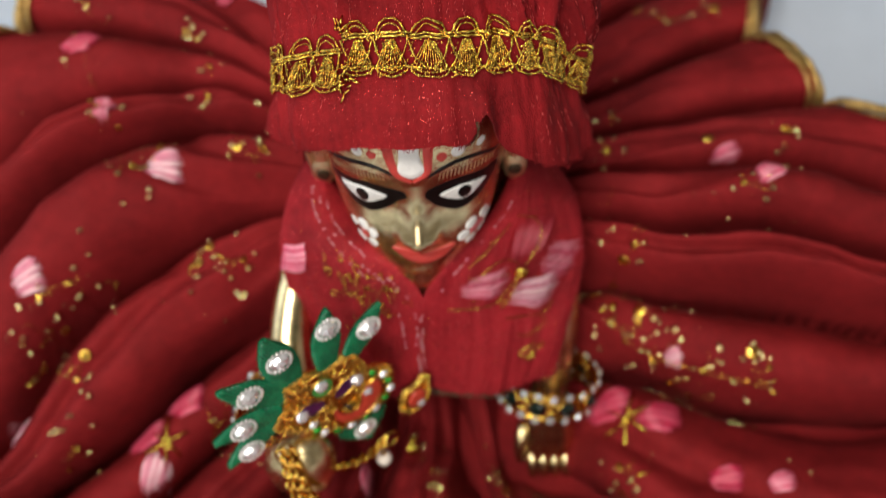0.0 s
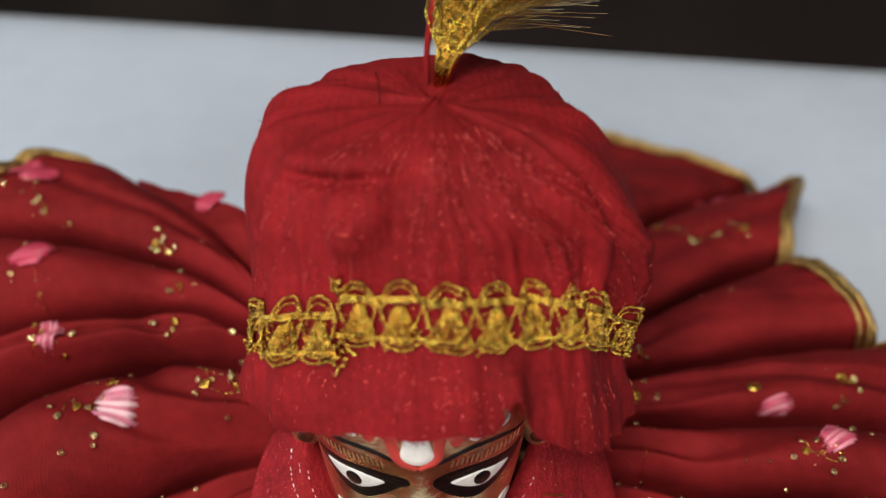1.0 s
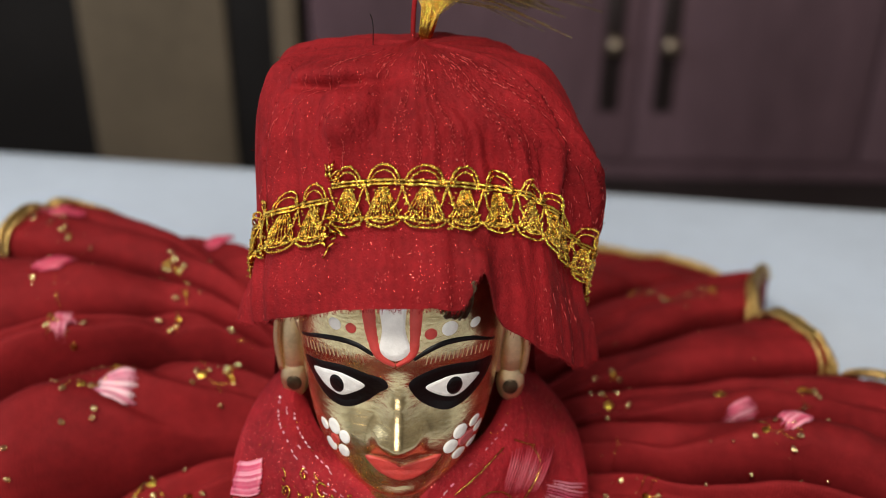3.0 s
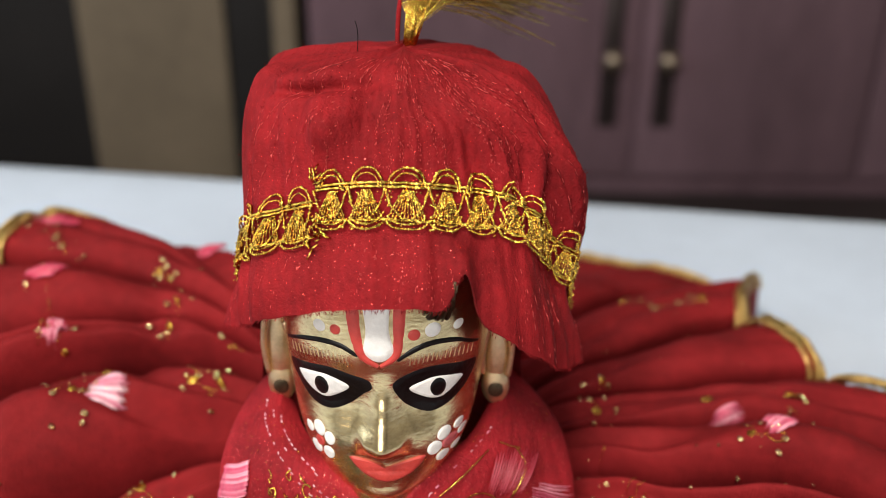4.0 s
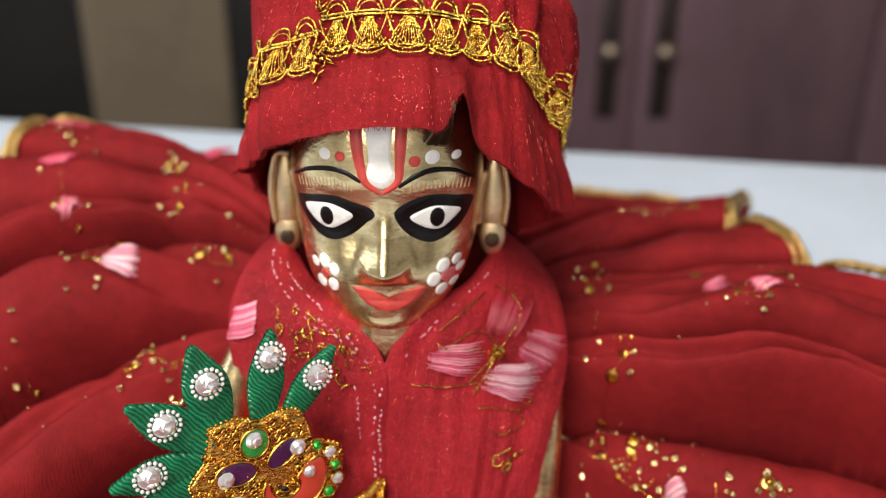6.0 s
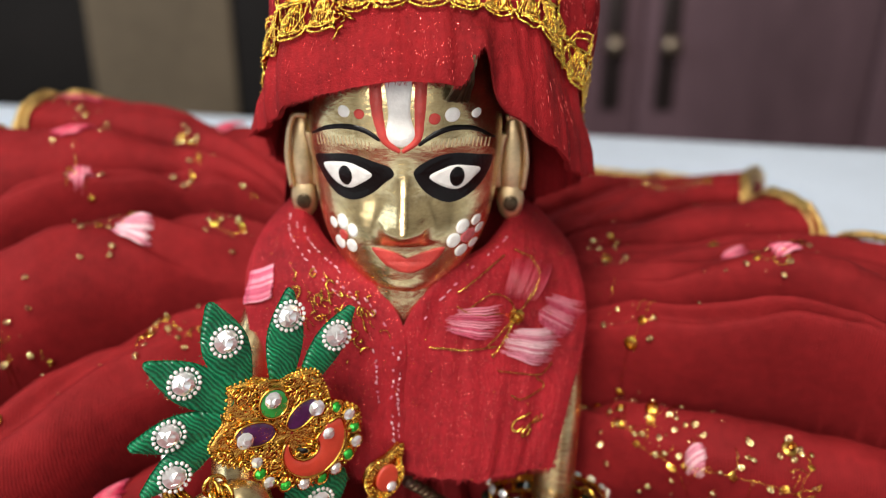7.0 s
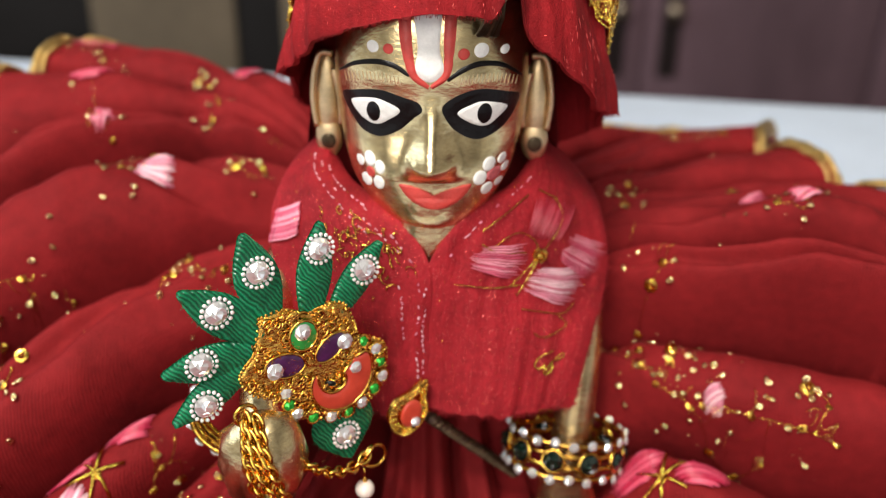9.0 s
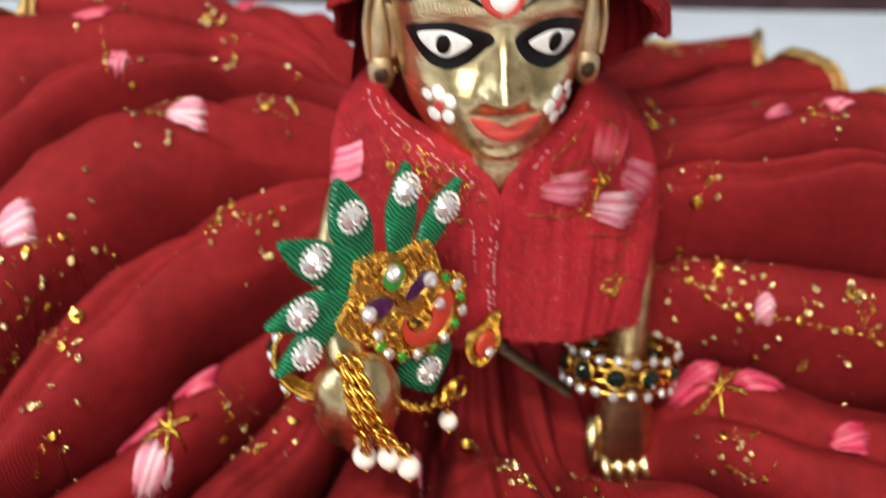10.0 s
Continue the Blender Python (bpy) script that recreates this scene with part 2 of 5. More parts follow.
def ball(bm, c, r, seg=10, rings=6, scale=(1, 1, 1), mi=0):
    c = Vector(c)
    vs, fs = [], []
    new_vert, new_face = bm.verts.new, bm.faces.new
    top = new_vert((c.x, c.y, c.z + r * scale[2]))
    low = new_vert((c.x, c.y, c.z - r * scale[2]))
    for j in range(1, rings):
        p = math.pi * j / rings
        vs.append([new_vert((c.x + r * scale[0] * math.sin(p) * math.cos(k * math.tau / seg), c.y + r * scale[1] * math.sin(p) * math.sin(k * math.tau / seg), c.z + r * scale[2] * math.cos(p))) for k in range(seg)])
    for k in range(seg):
        k1 = (k + 1) % seg
        fs.append(new_face((top, vs[0][k], vs[0][k1])))
        fs.append(new_face((low, vs[-1][k1], vs[-1][k])))
        for j in range(rings - 2):
            fs.append(new_face((vs[j][k], vs[j + 1][k], vs[j + 1][k1], vs[j][k1])))
    if mi:
        for f in fs:
            f.material_index = mi


def smooth_curve(pts, n=8):
    """Catmull-Rom through points."""
    pts = [Vector(p) for p in pts]
    out = []
    for i in range(len(pts) - 1):
        p0, p1, p2, p3 = pts[max(i - 1, 0)], pts[i], pts[i + 1], pts[min(i + 2, len(pts) - 1)]
        for k in range(n):
            t = k / n
            out.append(0.5 * (2 * p1 + (p2 - p0) * t + (2 * p0 - 5 * p1 + 4 * p2 - p3) * t * t + (3 * p1 - p0 - 3 * p2 + p3) * t ** 3))
    return out + [pts[-1]]


def knots(x, xs, ys):
    """Smooth interpolation (monotone easing of a Catmull-Rom spline)."""
    if x <= xs[0]:
        return ys[0]
    if x >= xs[-1]:
        return ys[-1]
    i = max(k for k in range(len(xs)) if xs[k] <= x)
    i = min(i, len(xs) - 2)
    h = xs[i + 1] - xs[i]
    t = (x - xs[i]) / h
    sl = lambda k: 0 if k in (0, len(xs) - 1) else (ys[k + 1] - ys[k - 1]) / (xs[k + 1] - xs[k - 1])
    m0, m1 = sl(i) * h, sl(i + 1) * h
    return (2 * t ** 3 - 3 * t * t + 1) * ys[i] + (t ** 3 - 2 * t * t + t) * m0 + (3 * t * t - 2 * t ** 3) * ys[i + 1] + (t ** 3 - t * t) * m1


def wob(x, y, z=0.0):
    return noise.noise(Vector((x, y, z)))


def bell(x, w):
    return math.exp(-(x / w) ** 2)


# ---- room ----
bm = bmesh.new()
box(bm, (-2.0, -1.8, -0.60), (2.3, 2.6, -0.55))
tagged(part("floor", bm, FLOOR, smooth=False), "plain pale floor of a bedroom", "floor", kind="structure")
bm = bmesh.new()
box(bm, (-2.0, -1.8, 2.2), (2.3, 2.6, 2.3))
tagged(part("ceiling", bm, WALL, smooth=False), "plain plastered ceiling", "ceiling", kind="structure")
for nm, lo, hi in (("wall_east", (2.3, -1.9, -0.55), (2.4, 2.7, 2.2)), ("wall_north", (-2.0, 2.6, -0.55), (2.3, 2.7, 2.2))):
    bm = bmesh.new()
    box(bm, lo, hi)
    tagged(part(nm, bm, WALL, smooth=False), "plain plastered bedroom wall", "wall", kind="structure")
bm = bmesh.new()
for lo, hi in (((-2.1, -1.9, -0.55), (-2.0, -0.15, 2.2)), ((-2.1, 1.25, -0.55), (-2.0, 2.7, 2.2)), ((-2.1, -0.15, -0.55), (-2.0, 1.25, 0.3)), ((-2.1, -0.15, 1.6), (-2.0, 1.25, 2.2))):
    box(bm, lo, hi)
tagged(part("wall_west", bm, WALL, smooth=False), "plain plastered wall with an assumed window opening", "wall", kind="structure")


# unseen wall; its opening is made up to go with the front lamp
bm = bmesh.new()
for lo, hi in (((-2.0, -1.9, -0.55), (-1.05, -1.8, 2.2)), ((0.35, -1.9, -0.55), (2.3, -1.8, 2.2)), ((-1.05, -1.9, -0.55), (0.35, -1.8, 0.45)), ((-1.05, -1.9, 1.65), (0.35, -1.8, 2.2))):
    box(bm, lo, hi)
tagged(part("wall_south", bm, WALL, smooth=False), "plain plastered wall with an assumed window opening", "wall", kind="structure")


# cupboard with two handles
def cupboard():
    c = thing("cupboard", (0.65, 2.2, -0.55), "tall mauve laminate cupboard with closed doors", "cupboard")
    wpart("body", bevelled_box((-0.29, 2.02, -0.55), (1.75, 2.55, 1.5), 0.004), LAMINATE, c)
    for x0, x1 in ((-0.285, 0.432), (0.442, 0.948), (0.962, 1.745)):
        d = wpart("door", bevelled_box((x0, 2.0, -0.50), (x1, 2.019, 1.48), 0.003), LAMINATE, c)
    for x in (0.376, 0.497):
        wpart("handle_plate", bevelled_box((x - 0.022, 1.992, -0.38), (x + 0.022, 1.9995, -0.06), 0.003), DARK_METAL, c)
        bm = bmesh.new()
        ball(bm, (x, 1.972, -0.228), 0.023, 16, 10, (1, 0.8, 1))
        tube(bm, [(x, 1.995, -0.228), (x, 1.97, -0.228)], 0.008, 8)
        wpart("knob", bm, KNOB, c, "pale brass door knob")


cupboard()
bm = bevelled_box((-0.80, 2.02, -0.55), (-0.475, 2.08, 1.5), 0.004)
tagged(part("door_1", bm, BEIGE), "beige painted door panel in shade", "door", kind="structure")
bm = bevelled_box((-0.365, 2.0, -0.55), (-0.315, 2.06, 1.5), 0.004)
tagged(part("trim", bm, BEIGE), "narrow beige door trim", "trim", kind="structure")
# filled strip: the gap's shade is put into its near-black colour
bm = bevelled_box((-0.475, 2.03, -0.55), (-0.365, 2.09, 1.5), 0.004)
tagged(part("door_gap", bm, DOORWAY_SHADE), "near-black strip in place of the shade in a doorway gap", "door", kind="structure")
# solid panel, its near-black colour painting the shade of an open doorway
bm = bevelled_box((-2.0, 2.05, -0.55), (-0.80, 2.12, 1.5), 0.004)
tagged(part("dark_doorway", bm, DOORWAY_SHADE), "near-black panel in place of the shade in an open doorway", "door", kind="structure")


# ---- bed ----
def sheet_z(x, y):
    s = min(1, max(0, (y - 0.22) / 0.26))
    return -0.069 + 0.044 * s * s * (3 - 2 * s) + 0.0015 * wob(x * 6, y * 6, 3)


def bed_edge(x):
    return 0.667 - 0.14 * x


def bed():
    b = thing("bed", (0.0, 0.2, -0.55), "low bed with a white cotton bedsheet", "bed")
    bm = bmesh.new()
    rows = []
    xs = [-1.3 + 2.9 * i / 110 for i in range(111)]
    for j in range(70):
        f = j / 69
        rows.append([(x, -0.5 + (bed_edge(x) + 0.5) * f, sheet_z(x, -0.5 + (bed_edge(x) + 0.5) * f) - 0.004 * max(0, (f - 0.975) / 0.025) ** 2) for x in xs])
    for k, (dy, z) in enumerate(((0.008, -0.055), (0.011, -0.09), (0.008, -0.16), (0.004, -0.26))):
        rows.append([(x, bed_edge(x) + dy + 0.004 * wob(x * 9, k), z) for x in xs])
    skin(bm, rows)
    wpart("bedsheet", bm, SHEET, b, "white cotton bedsheet")
    wpart("mattress", bevelled_box((-1.28, -0.48, -0.30), (1.55, 0.47, -0.09), 0.02), SHEET, b)
    wpart("bed_frame", bevelled_box((-1.28, -0.48, -0.53), (1.55, 0.46, -0.305), 0.01), OCHRE, b, "ochre wooden bed frame")


bed()

# ---- the statue ----
FX, FZ = 0.014, 0.080
WZ = (0.0496, 0.0520, 0.0556, 0.0602, 0.0672, 0.075, 0.084, 0.094, 0.106, 0.120, 0.140, 0.155)
WW = (0.0010, 0.0098, 0.0162, 0.0210, 0.0251, 0.0272, 0.0288, 0.0294, 0.0290, 0.0275, 0.0225, 0.0100)
YZ = (0.0496, 0.0520, 0.0556, 0.0602, 0.0672, 0.075, 0.085, 0.095, 0.105, 0.120, 0.140, 0.155)
YY = (0.2250, 0.2165, 0.2125, 0.2112, 0.2116, 0.2128, 0.2142, 0.2128, 0.2126, 0.2160, 0.2280, 0.2450)


def face_y(x, z):
    """The depth of the face's front at x, z."""
    w = knots(z, WZ, WW)
    dx = x - FX
    u = min(abs(dx) / w, 0.999)
    y = knots(z, YZ, YY) + 0.029 * (1 - math.sqrt(1 - u ** 2.7))
    lz = (z - FZ) * 1000
    lx = dx * 1000 - 0.8
    # nose: a narrow bridge that widens to a rounded tip
    if -9.5 < lz < 16:
        t = (16 - lz) / 23.0
        wid = 3.2 + 2.8 * max(0, t) ** 1.3
        up = min(1, max(0, (16 - lz) / 10)) * (1 if lz > -4.2 else max(0, 1 - ((-4.2 - lz) / 5.0) ** 2))
        y -= (0.0024 + 0.0054 * max(0, min(1, t)) ** 1.4) * up * math.exp(-abs(lx / wid) ** 2.2)
        y -= 0.0018 * (bell(lx - 5.2, 2.0) + bell(lx + 5.2, 2.0)) * bell(lz + 3.6, 2.4)
    y -= 0.0012 * bell(lx, 4.4) * bell(lz + 3.2, 3.6)
    y -= 0.0010 * bell(lx - 0.5, 7.0) * bell(lz + 9.2, 2.2)
    # lips and chin
    y -= 0.0009 * bell(lz + 14.4, 4.0) * bell(lx - 1.2, 8)
    y += 0.0003 * bell(lz + 14.2, 0.6) * bell(lx - 1.2, 6)
    y -= 0.0018 * bell(lz + 23.5, 3.8) * bell(lx, 7)
    # eye sockets, eyeballs and brow ridge
    for sx in (-15.0, 16.0):
        y += 0.0012 * bell(lz - 10, 6.5) * bell(lx - sx * 0.9, 9.0)
        y -= 0.0014 * bell(lz - 9.8, 4.5) * bell(lx - sx, 6.5)
        y -= 0.0004 * bell(lz - 20.0, 3.2) * bell(lx - sx * 0.95, 9)
    # cheeks
    y -= 0.0016 * (bell(lx - 14, 8) + bell(lx + 14, 8)) * bell(lz + 6, 8)
    return y


def paint(bm, pts, mi, lift=0.00022, rings=5, sub=5):
    """A patch of paint that lies on the face; pts: its outline in mm round the face's middle."""
    n = len(pts)
    closed = []
    for i in range(n):
        p0, p1, p2, p3 = [Vector(pts[(i + k) % n]) for k in (-1, 0, 1, 2)]
        for k in range(sub):
            t = k / sub
            closed.append(0.5 * (2 * p1 + (p2 - p0) * t + (2 * p0 - 5 * p1 + 4 * p2 - p3) * t * t + (3 * p1 - p0 - 3 * p2 + p3) * t ** 3))
    c = sum(closed, Vector((0, 0))) / len(closed)
    rows = []
    for r in range(rings + 1):
        f = r / rings
        row = []
        for p in closed:
            q = c + (p - c) * (1 - f * 0.985)
            x, z = FX + q.x / 1000, FZ + q.y / 1000
            row.append((x, face_y(x, z) - (lift if r else -0.0002), z))
        rows.append(row)
    vr = skin(bm, rows, True, False, mi, flip=True)
    bm.faces.new(vr[-1][::-1]).material_index = mi


def stroke(bm, pts, widths, mi, lift=0.00025, n=7):
    """A brush stroke on the face, widths in mm."""
    line = smooth_curve([(p[0], p[1], 0) for p in pts], n)
    m = len(line)
    left, right = [], []
    for i, p in enumerate(line):
        d = (line[min(i + 1, m - 1)] - line[max(i - 1, 0)]).normalized()
        w = 0.5 * float(np.interp(i / (m - 1), np.linspace(0, 1, len(widths)), widths))
        w *= 1 + 0.12 * wob(p.x * 0.9, p.y * 0.9, mi)
        left.append((p.x - d.y * w, p.y + d.x * w))
        right.append((p.x + d.y * w, p.y - d.x * w))
    rows = []
    for k in range(5):
        f = k / 4
        row = []
        for a, b in zip(left, right):
            x, z = FX + (a[0] + (b[0] - a[0]) * f) / 1000, FZ + (a[1] + (b[1] - a[1]) * f) / 1000
            row.append((x, face_y(x, z) - (lift if 0 < k < 4 else -0.0002), z))
        rows.append(row)
    skin(bm, rows, False, False, mi)


def dot(bm, x, z, rx, rz, mi, lift=0.0004, rings=4):
    paint(bm, [(x + rx * math.cos(a), z + rz * math.sin(a)) for a in [k * math.tau / 10 for k in range(10)]], mi, lift, rings, 2)


def statue():
    bm = bmesh.new()
    # head: the carved face in front, a round back
    rows = []
    for j in range(150):
        z = 0.0497 + (0.154 - 0.0497) * j / 149
        w = knots(z, WZ, WW)
        row = []
        for i in range(150):
            s = -1 + 2 * i / 149
            x = FX + w * 0.999 * math.sin(s * math.pi / 2)
            row.append((x, face_y(x, z), z))
        ye = max(row[0][1], row[-1][1])
        for i in range(1, 24):
            a = math.pi * i / 24
            back = 0.030 * min(1, w / 0.02)
            row.append((FX + w * math.cos(a), ye + back * math.sin(a), z))
        rows.append(row)
    vr = skin(bm, rows, True, False, 0, flip=False)
    bm.faces.new(vr[0][::-1])
    bm.faces.new(vr[-1])
    # ears; a flat dark disc on each lobe paints the shade of a hole
    for s in (-1, 1):
        ex, ey = FX + s * 0.0326, 0.2450
        ball(bm, (ex + s * 0.0004, ey, 0.0722), 0.0060, 18, 12, (0.72, 0.36, 1.15), 1)
        ball(bm, (ex + s * 0.0004, ey + 0.0012, 0.0838), 0.0132, 18, 14, (0.31, 0.24, 1.20), 1)
        ball(bm, (ex + s * 0.0004, ey - 0.0019, 0.0714), 0.0024, 14, 8, (1.0, 0.26, 1.15), 7)
        tube(bm, smooth_curve([(ex + s * 0.0040, ey - 0.0008, 0.0760), (ex + s * 0.0048, ey - 0.0012, 0.087), (ex + s * 0.0025, ey - 0.002, 0.099), (ex - s * 0.002, ey - 0.003, 0.100)], 6), 0.0010, 8, False, 1)
        tube(bm, smooth_curve([(ex - s * 0.0038, ey - 0.0010, 0.0770), (ex - s * 0.0040, ey - 0.0024, 0.086), (ex - s * 0.0022, ey - 0.0030, 0.095)], 6), 0.0011, 8, False, 1)
        ball(bm, (ex - s * 0.004, ey + 0.006, 0.082), 0.008, 12, 8, (0.6, 0.6, 1.6), 0)
    # neck and torso
    rows = []
    for j in range(12):
        z = 0.066 - 0.046 * j / 11
        r = 0.0122 + 0.0004 * math.sin(j * 2.1) + 0.006 * max(0, (j - 7) / 4) ** 2
        rows.append([(FX + r * math.cos(a), 0.2212 + 0.9 * r * math.sin(a), z) for a in [k * math.tau / 28 for k in range(28)]])
    skin(bm, rows, True, flip=True)
    ball(bm, (FX, 0.268, 0.000), 0.05, 24, 16, (0.82, 0.72, 1.05))
    ball(bm, (FX, 0.262, 0.032), 0.03, 24, 12, (1.5, 0.7, 0.6))
    # arm that props on the bed
    tube(bm, smooth_curve([(0.056, 0.256, 0.046), (0.0645, 0.241, 0.030), (0.0650, 0.227, 0.006), (0.0635, 0.2185, -0.018), (0.0615, 0.2135, -0.032)], 6), 0.0068, 14)
    rows = []
    for j in range(18):
        f = j / 17
        z = -0.028 - 0.031 * f
        c = Vector((0.0615 + 0.0005 * f, 0.2135 - 0.011 * f, z))
        wx = 0.0078 + 0.0026 * math.sin(math.pi * min(1, f * 1.25) * 0.62)
        wy = 0.0072 - 0.0030 * f
        rows.append([c + Vector((wx * math.copysign(abs(math.cos(a)) ** 0.7, math.cos(a)), wy * math.copysign(abs(math.sin(a)) ** 0.8, math.sin(a)), 0)) for a in [k * math.tau / 26 for k in range(26)]])
    vr = skin(bm, rows, True, flip=True)
    bm.faces.new(vr[-1])
    for k in range(4):
        x = 0.0545 + 0.0047 * k
        tube(bm, [(x, 0.203, -0.056), (x, 0.1985, -0.0605), (x + 0.0003, 0.1935, -0.0635)], [0.0024, 0.0023, 0.0017], 8)
    tube(bm, [(0.0515, 0.208, -0.044), (0.0495, 0.203, -0.052), (0.0495, 0.199, -0.059)], [0.003, 0.0027, 0.0018], 8)
    # raised arm with a closed fist
    tube(bm, smooth_curve([(-0.018, 0.256, 0.042), (-0.030, 0.234, 0.036), (-0.0355, 0.212, 0.024), (-0.0345, 0.194, 0.012), (-0.031, 0.176, 0.006)], 6), [0.0080] * 8 + [0.0074] * 17, 14)
    res = bmesh.ops.create_icosphere(bm, subdivisions=2, radius=0.0138)
    for v in res["verts"]:
        d = 1 + 0.16 * wob(v.co.x * 130, v.co.y * 130, v.co.z * 130)
        v.co = Vector((-0.0300, 0.1690, 0.0035)) + Vector((v.co.x * 0.95, v.co.y * 0.8, v.co.z * 1.2)) * d
    # painted eyes, brows, marks and lips
    paint(bm, [(-27.4, 12.8), (-21.7, 15.7), (-14, 17.2), (-7.2, 15.4), (-2.2, 13.6), (-1.2, 11.1), (-3.7, 8.8), (-7.8, 4.8), (-14, 2.0), (-20.2, 2.9), (-24.8, 7.5)], 2, 0.0002, 7)
    paint(bm, [(2.8, 12.8), (8.7, 16.7), (15, 17.9), (21.7, 16.2), (27.6, 13.3), (25.5, 7.7), (20.6, 3.4), (13.9, 1.6), (8, 4.0), (4.1, 8.7)], 2, 0.0002, 7)
    paint(bm, [(-23.6, 11.5), (-19.6, 13.8), (-13.7, 14.3), (-7.4, 11.1), (-11.1, 7.6), (-15.4, 5.6), (-20.2, 7.3)], 3, 0.00045, 6)
    paint(bm, [(7.2, 10.4), (10.9, 12.9), (16, 14.0), (23.2, 11.2), (20.6, 8.0), (16.4, 5.6), (11.4, 7.0)], 3, 0.00045, 6)
    dot(bm, -16.0, 10.0, 2.5, 3.7, 2, 0.0007)
    dot(bm, 15.8, 10.0, 2.6, 3.8, 2, 0.0007)
    stroke(bm, [(-26.6, 19.0), (-21.4, 22.9), (-15.3, 24.6), (-9.9, 24.0), (-5.6, 21.4)], (0.6, 1.5, 1.9, 1.9, 1.2), 2)
    stroke(bm, [(5.0, 20.2), (9.7, 23.3), (14.8, 24.6), (21.0, 23.2), (26.6, 18.4)], (1.3, 2.0, 2.0, 1.5, 0.6), 2)
    for k in range(15):
        f = k / 14
        for s, x0, x1 in ((-1, -24.5, -8.5), (1, 8.5, 25.0)):
            x = x0 + (x1 - x0) * f
            zc = 20.6 - 0.024 * (abs(x) - 14.5) ** 2
            stroke(bm, [(x - s * 0.3, zc - 1.3), (x + s * 0.2, zc + 1.2)], (0.5, 0.5), 6, 0.0001, 2)
    paint(bm, [(-4.2, 40.0), (3.0, 40.0), (2.9, 29.1), (4.2, 22.5), (0.2, 19.2), (-4.0, 22.4), (-3.4, 29.0)], 3, 0.0006, 6)
    stroke(bm, [(-7.0, 40.0), (-6.6, 32), (-5.8, 26.5), (-4.2, 21.3), (-0.2, 18.2)], (4.2, 4.0, 3.4, 2.4, 1.5), 4, 0.0005)
    stroke(bm, [(5.9, 40.0), (5.5, 32), (5.3, 27), (4.6, 21.6), (0.6, 18.2)], (4.0, 3.8, 3.2, 2.4, 1.5), 4, 0.0005)
    for x, z, r, m in ((-15.8, 28.6, 1.9, 3), (-11.4, 28.4, 1.6, 4), (9.4, 27.4, 1.8, 4), (14.3, 28.2, 2.3, 3), (21.0, 27.6, 1.5, 3)):
        dot(bm, x, z, r, r * 0.95, m)
    for x, z, r in ((-20.4, -6.0, 1.3), (-17.3, -4.4, 1.8), (-14.2, -6.1, 1.6), (-14.6, -11.0, 1.7), (-18.4, -11.4, 1.7)):
        dot(bm, x, z, r * 1.08, r * 1.4, 3)
    for x, z, r in ((17.6, -5.4, 1.9), (21.6, -5.2, 1.4), (22.6, -8.6, 1.3), (20.8, -12.8, 1.4), (17.2, -13.2, 1.8), (15.0, -9.0, 2.0)):
        dot(bm, x, z, r * 1.12, r * 1.25, 3)
    dot(bm, -17.2, -8.4, 1.5, 1.8, 4)
    dot(bm, 19.2, -9.0, 2.5, 2.3, 5)
    paint(bm, [(-8.8, -10.4), (-4.1, -11.0), (-0.6, -12.2), (1.6, -13.2), (3.8, -12.4), (8.2, -11.0), (12.8, -10.4), (10.6, -14.2), (6.8, -16.8), (1.8, -18.2), (-2.6, -17.0), (-6.2, -14.4)], 4, 0.0007, 8)
    ob = part("statue", bm, [BRASS, BRASS_PALE, BLACK, WHITE, RED_PAINT, PINK_PAINT, BRASS_PALE, HAIR])
    return tagged(ob, "small brass deity statue with painted eyes and red lips", "statue")


statue()

# ---- spread dress ----
DC = Vector((FX, 0.275))
CREASES = ((140, 138), (146, 156), (150, 174), (158, 183), (182, 200), (207, 210), (220, 219), (235, 237), (252, 262), (283, 287), (301, 312), (323, 337), (338, 346.5), (350, 352), (368, 361), (385, 376), (400, 394), (420, 412), (442, 440))
HEIGHTS = (0.006, 0.009, 0.013, 0.016, 0.017, 0.013, 0.015, 0.016, 0.019, 0.019, 0.016, 0.016, 0.022, 0.017, 0.010, 0.008, 0.007, 0.006)
A0, A1 = 124.0, 441.0


def base_z(x, y):
    left = knots(y, (0.05, 0.15, 0.19, 0.22, 0.25, 0.28, 0.32, 0.36, 0.40, 0.43, 0.46, 0.52), (-0.062, -0.059, -0.053, -0.028, 0.000, 0.025, 0.054, 0.066, 0.060, 0.046, 0.014, -0.020))
    right = knots(y, (0.05, 0.15, 0.19, 0.22, 0.25, 0.28, 0.32, 0.37, 0.42, 0.46, 0.52), (-0.062, -0.060, -0.055, -0.030, 0.002, 0.021, 0.025, 0.023, 0.016, 0.000, -0.018))
    f = min(1, max(0, (x + 0.02) / 0.07))
    z = left + (right - left) * f + 0.005 * bell(x + 0.055, 0.04) * min(1, max(0, (y - 0.32) / 0.05))
    out = max(0, math.hypot(x - DC.x, (y - DC.y) * 0.6) - 0.15)
    z -= 0.85 * max(0, -0.172 - x) * min(1, max(0, (y - 0.30) / 0.08))
    return z - 0.35 * out * max(0, z + 0.06) / 0.08 * min(1, max(0, (0.33 - y) / 0.06))


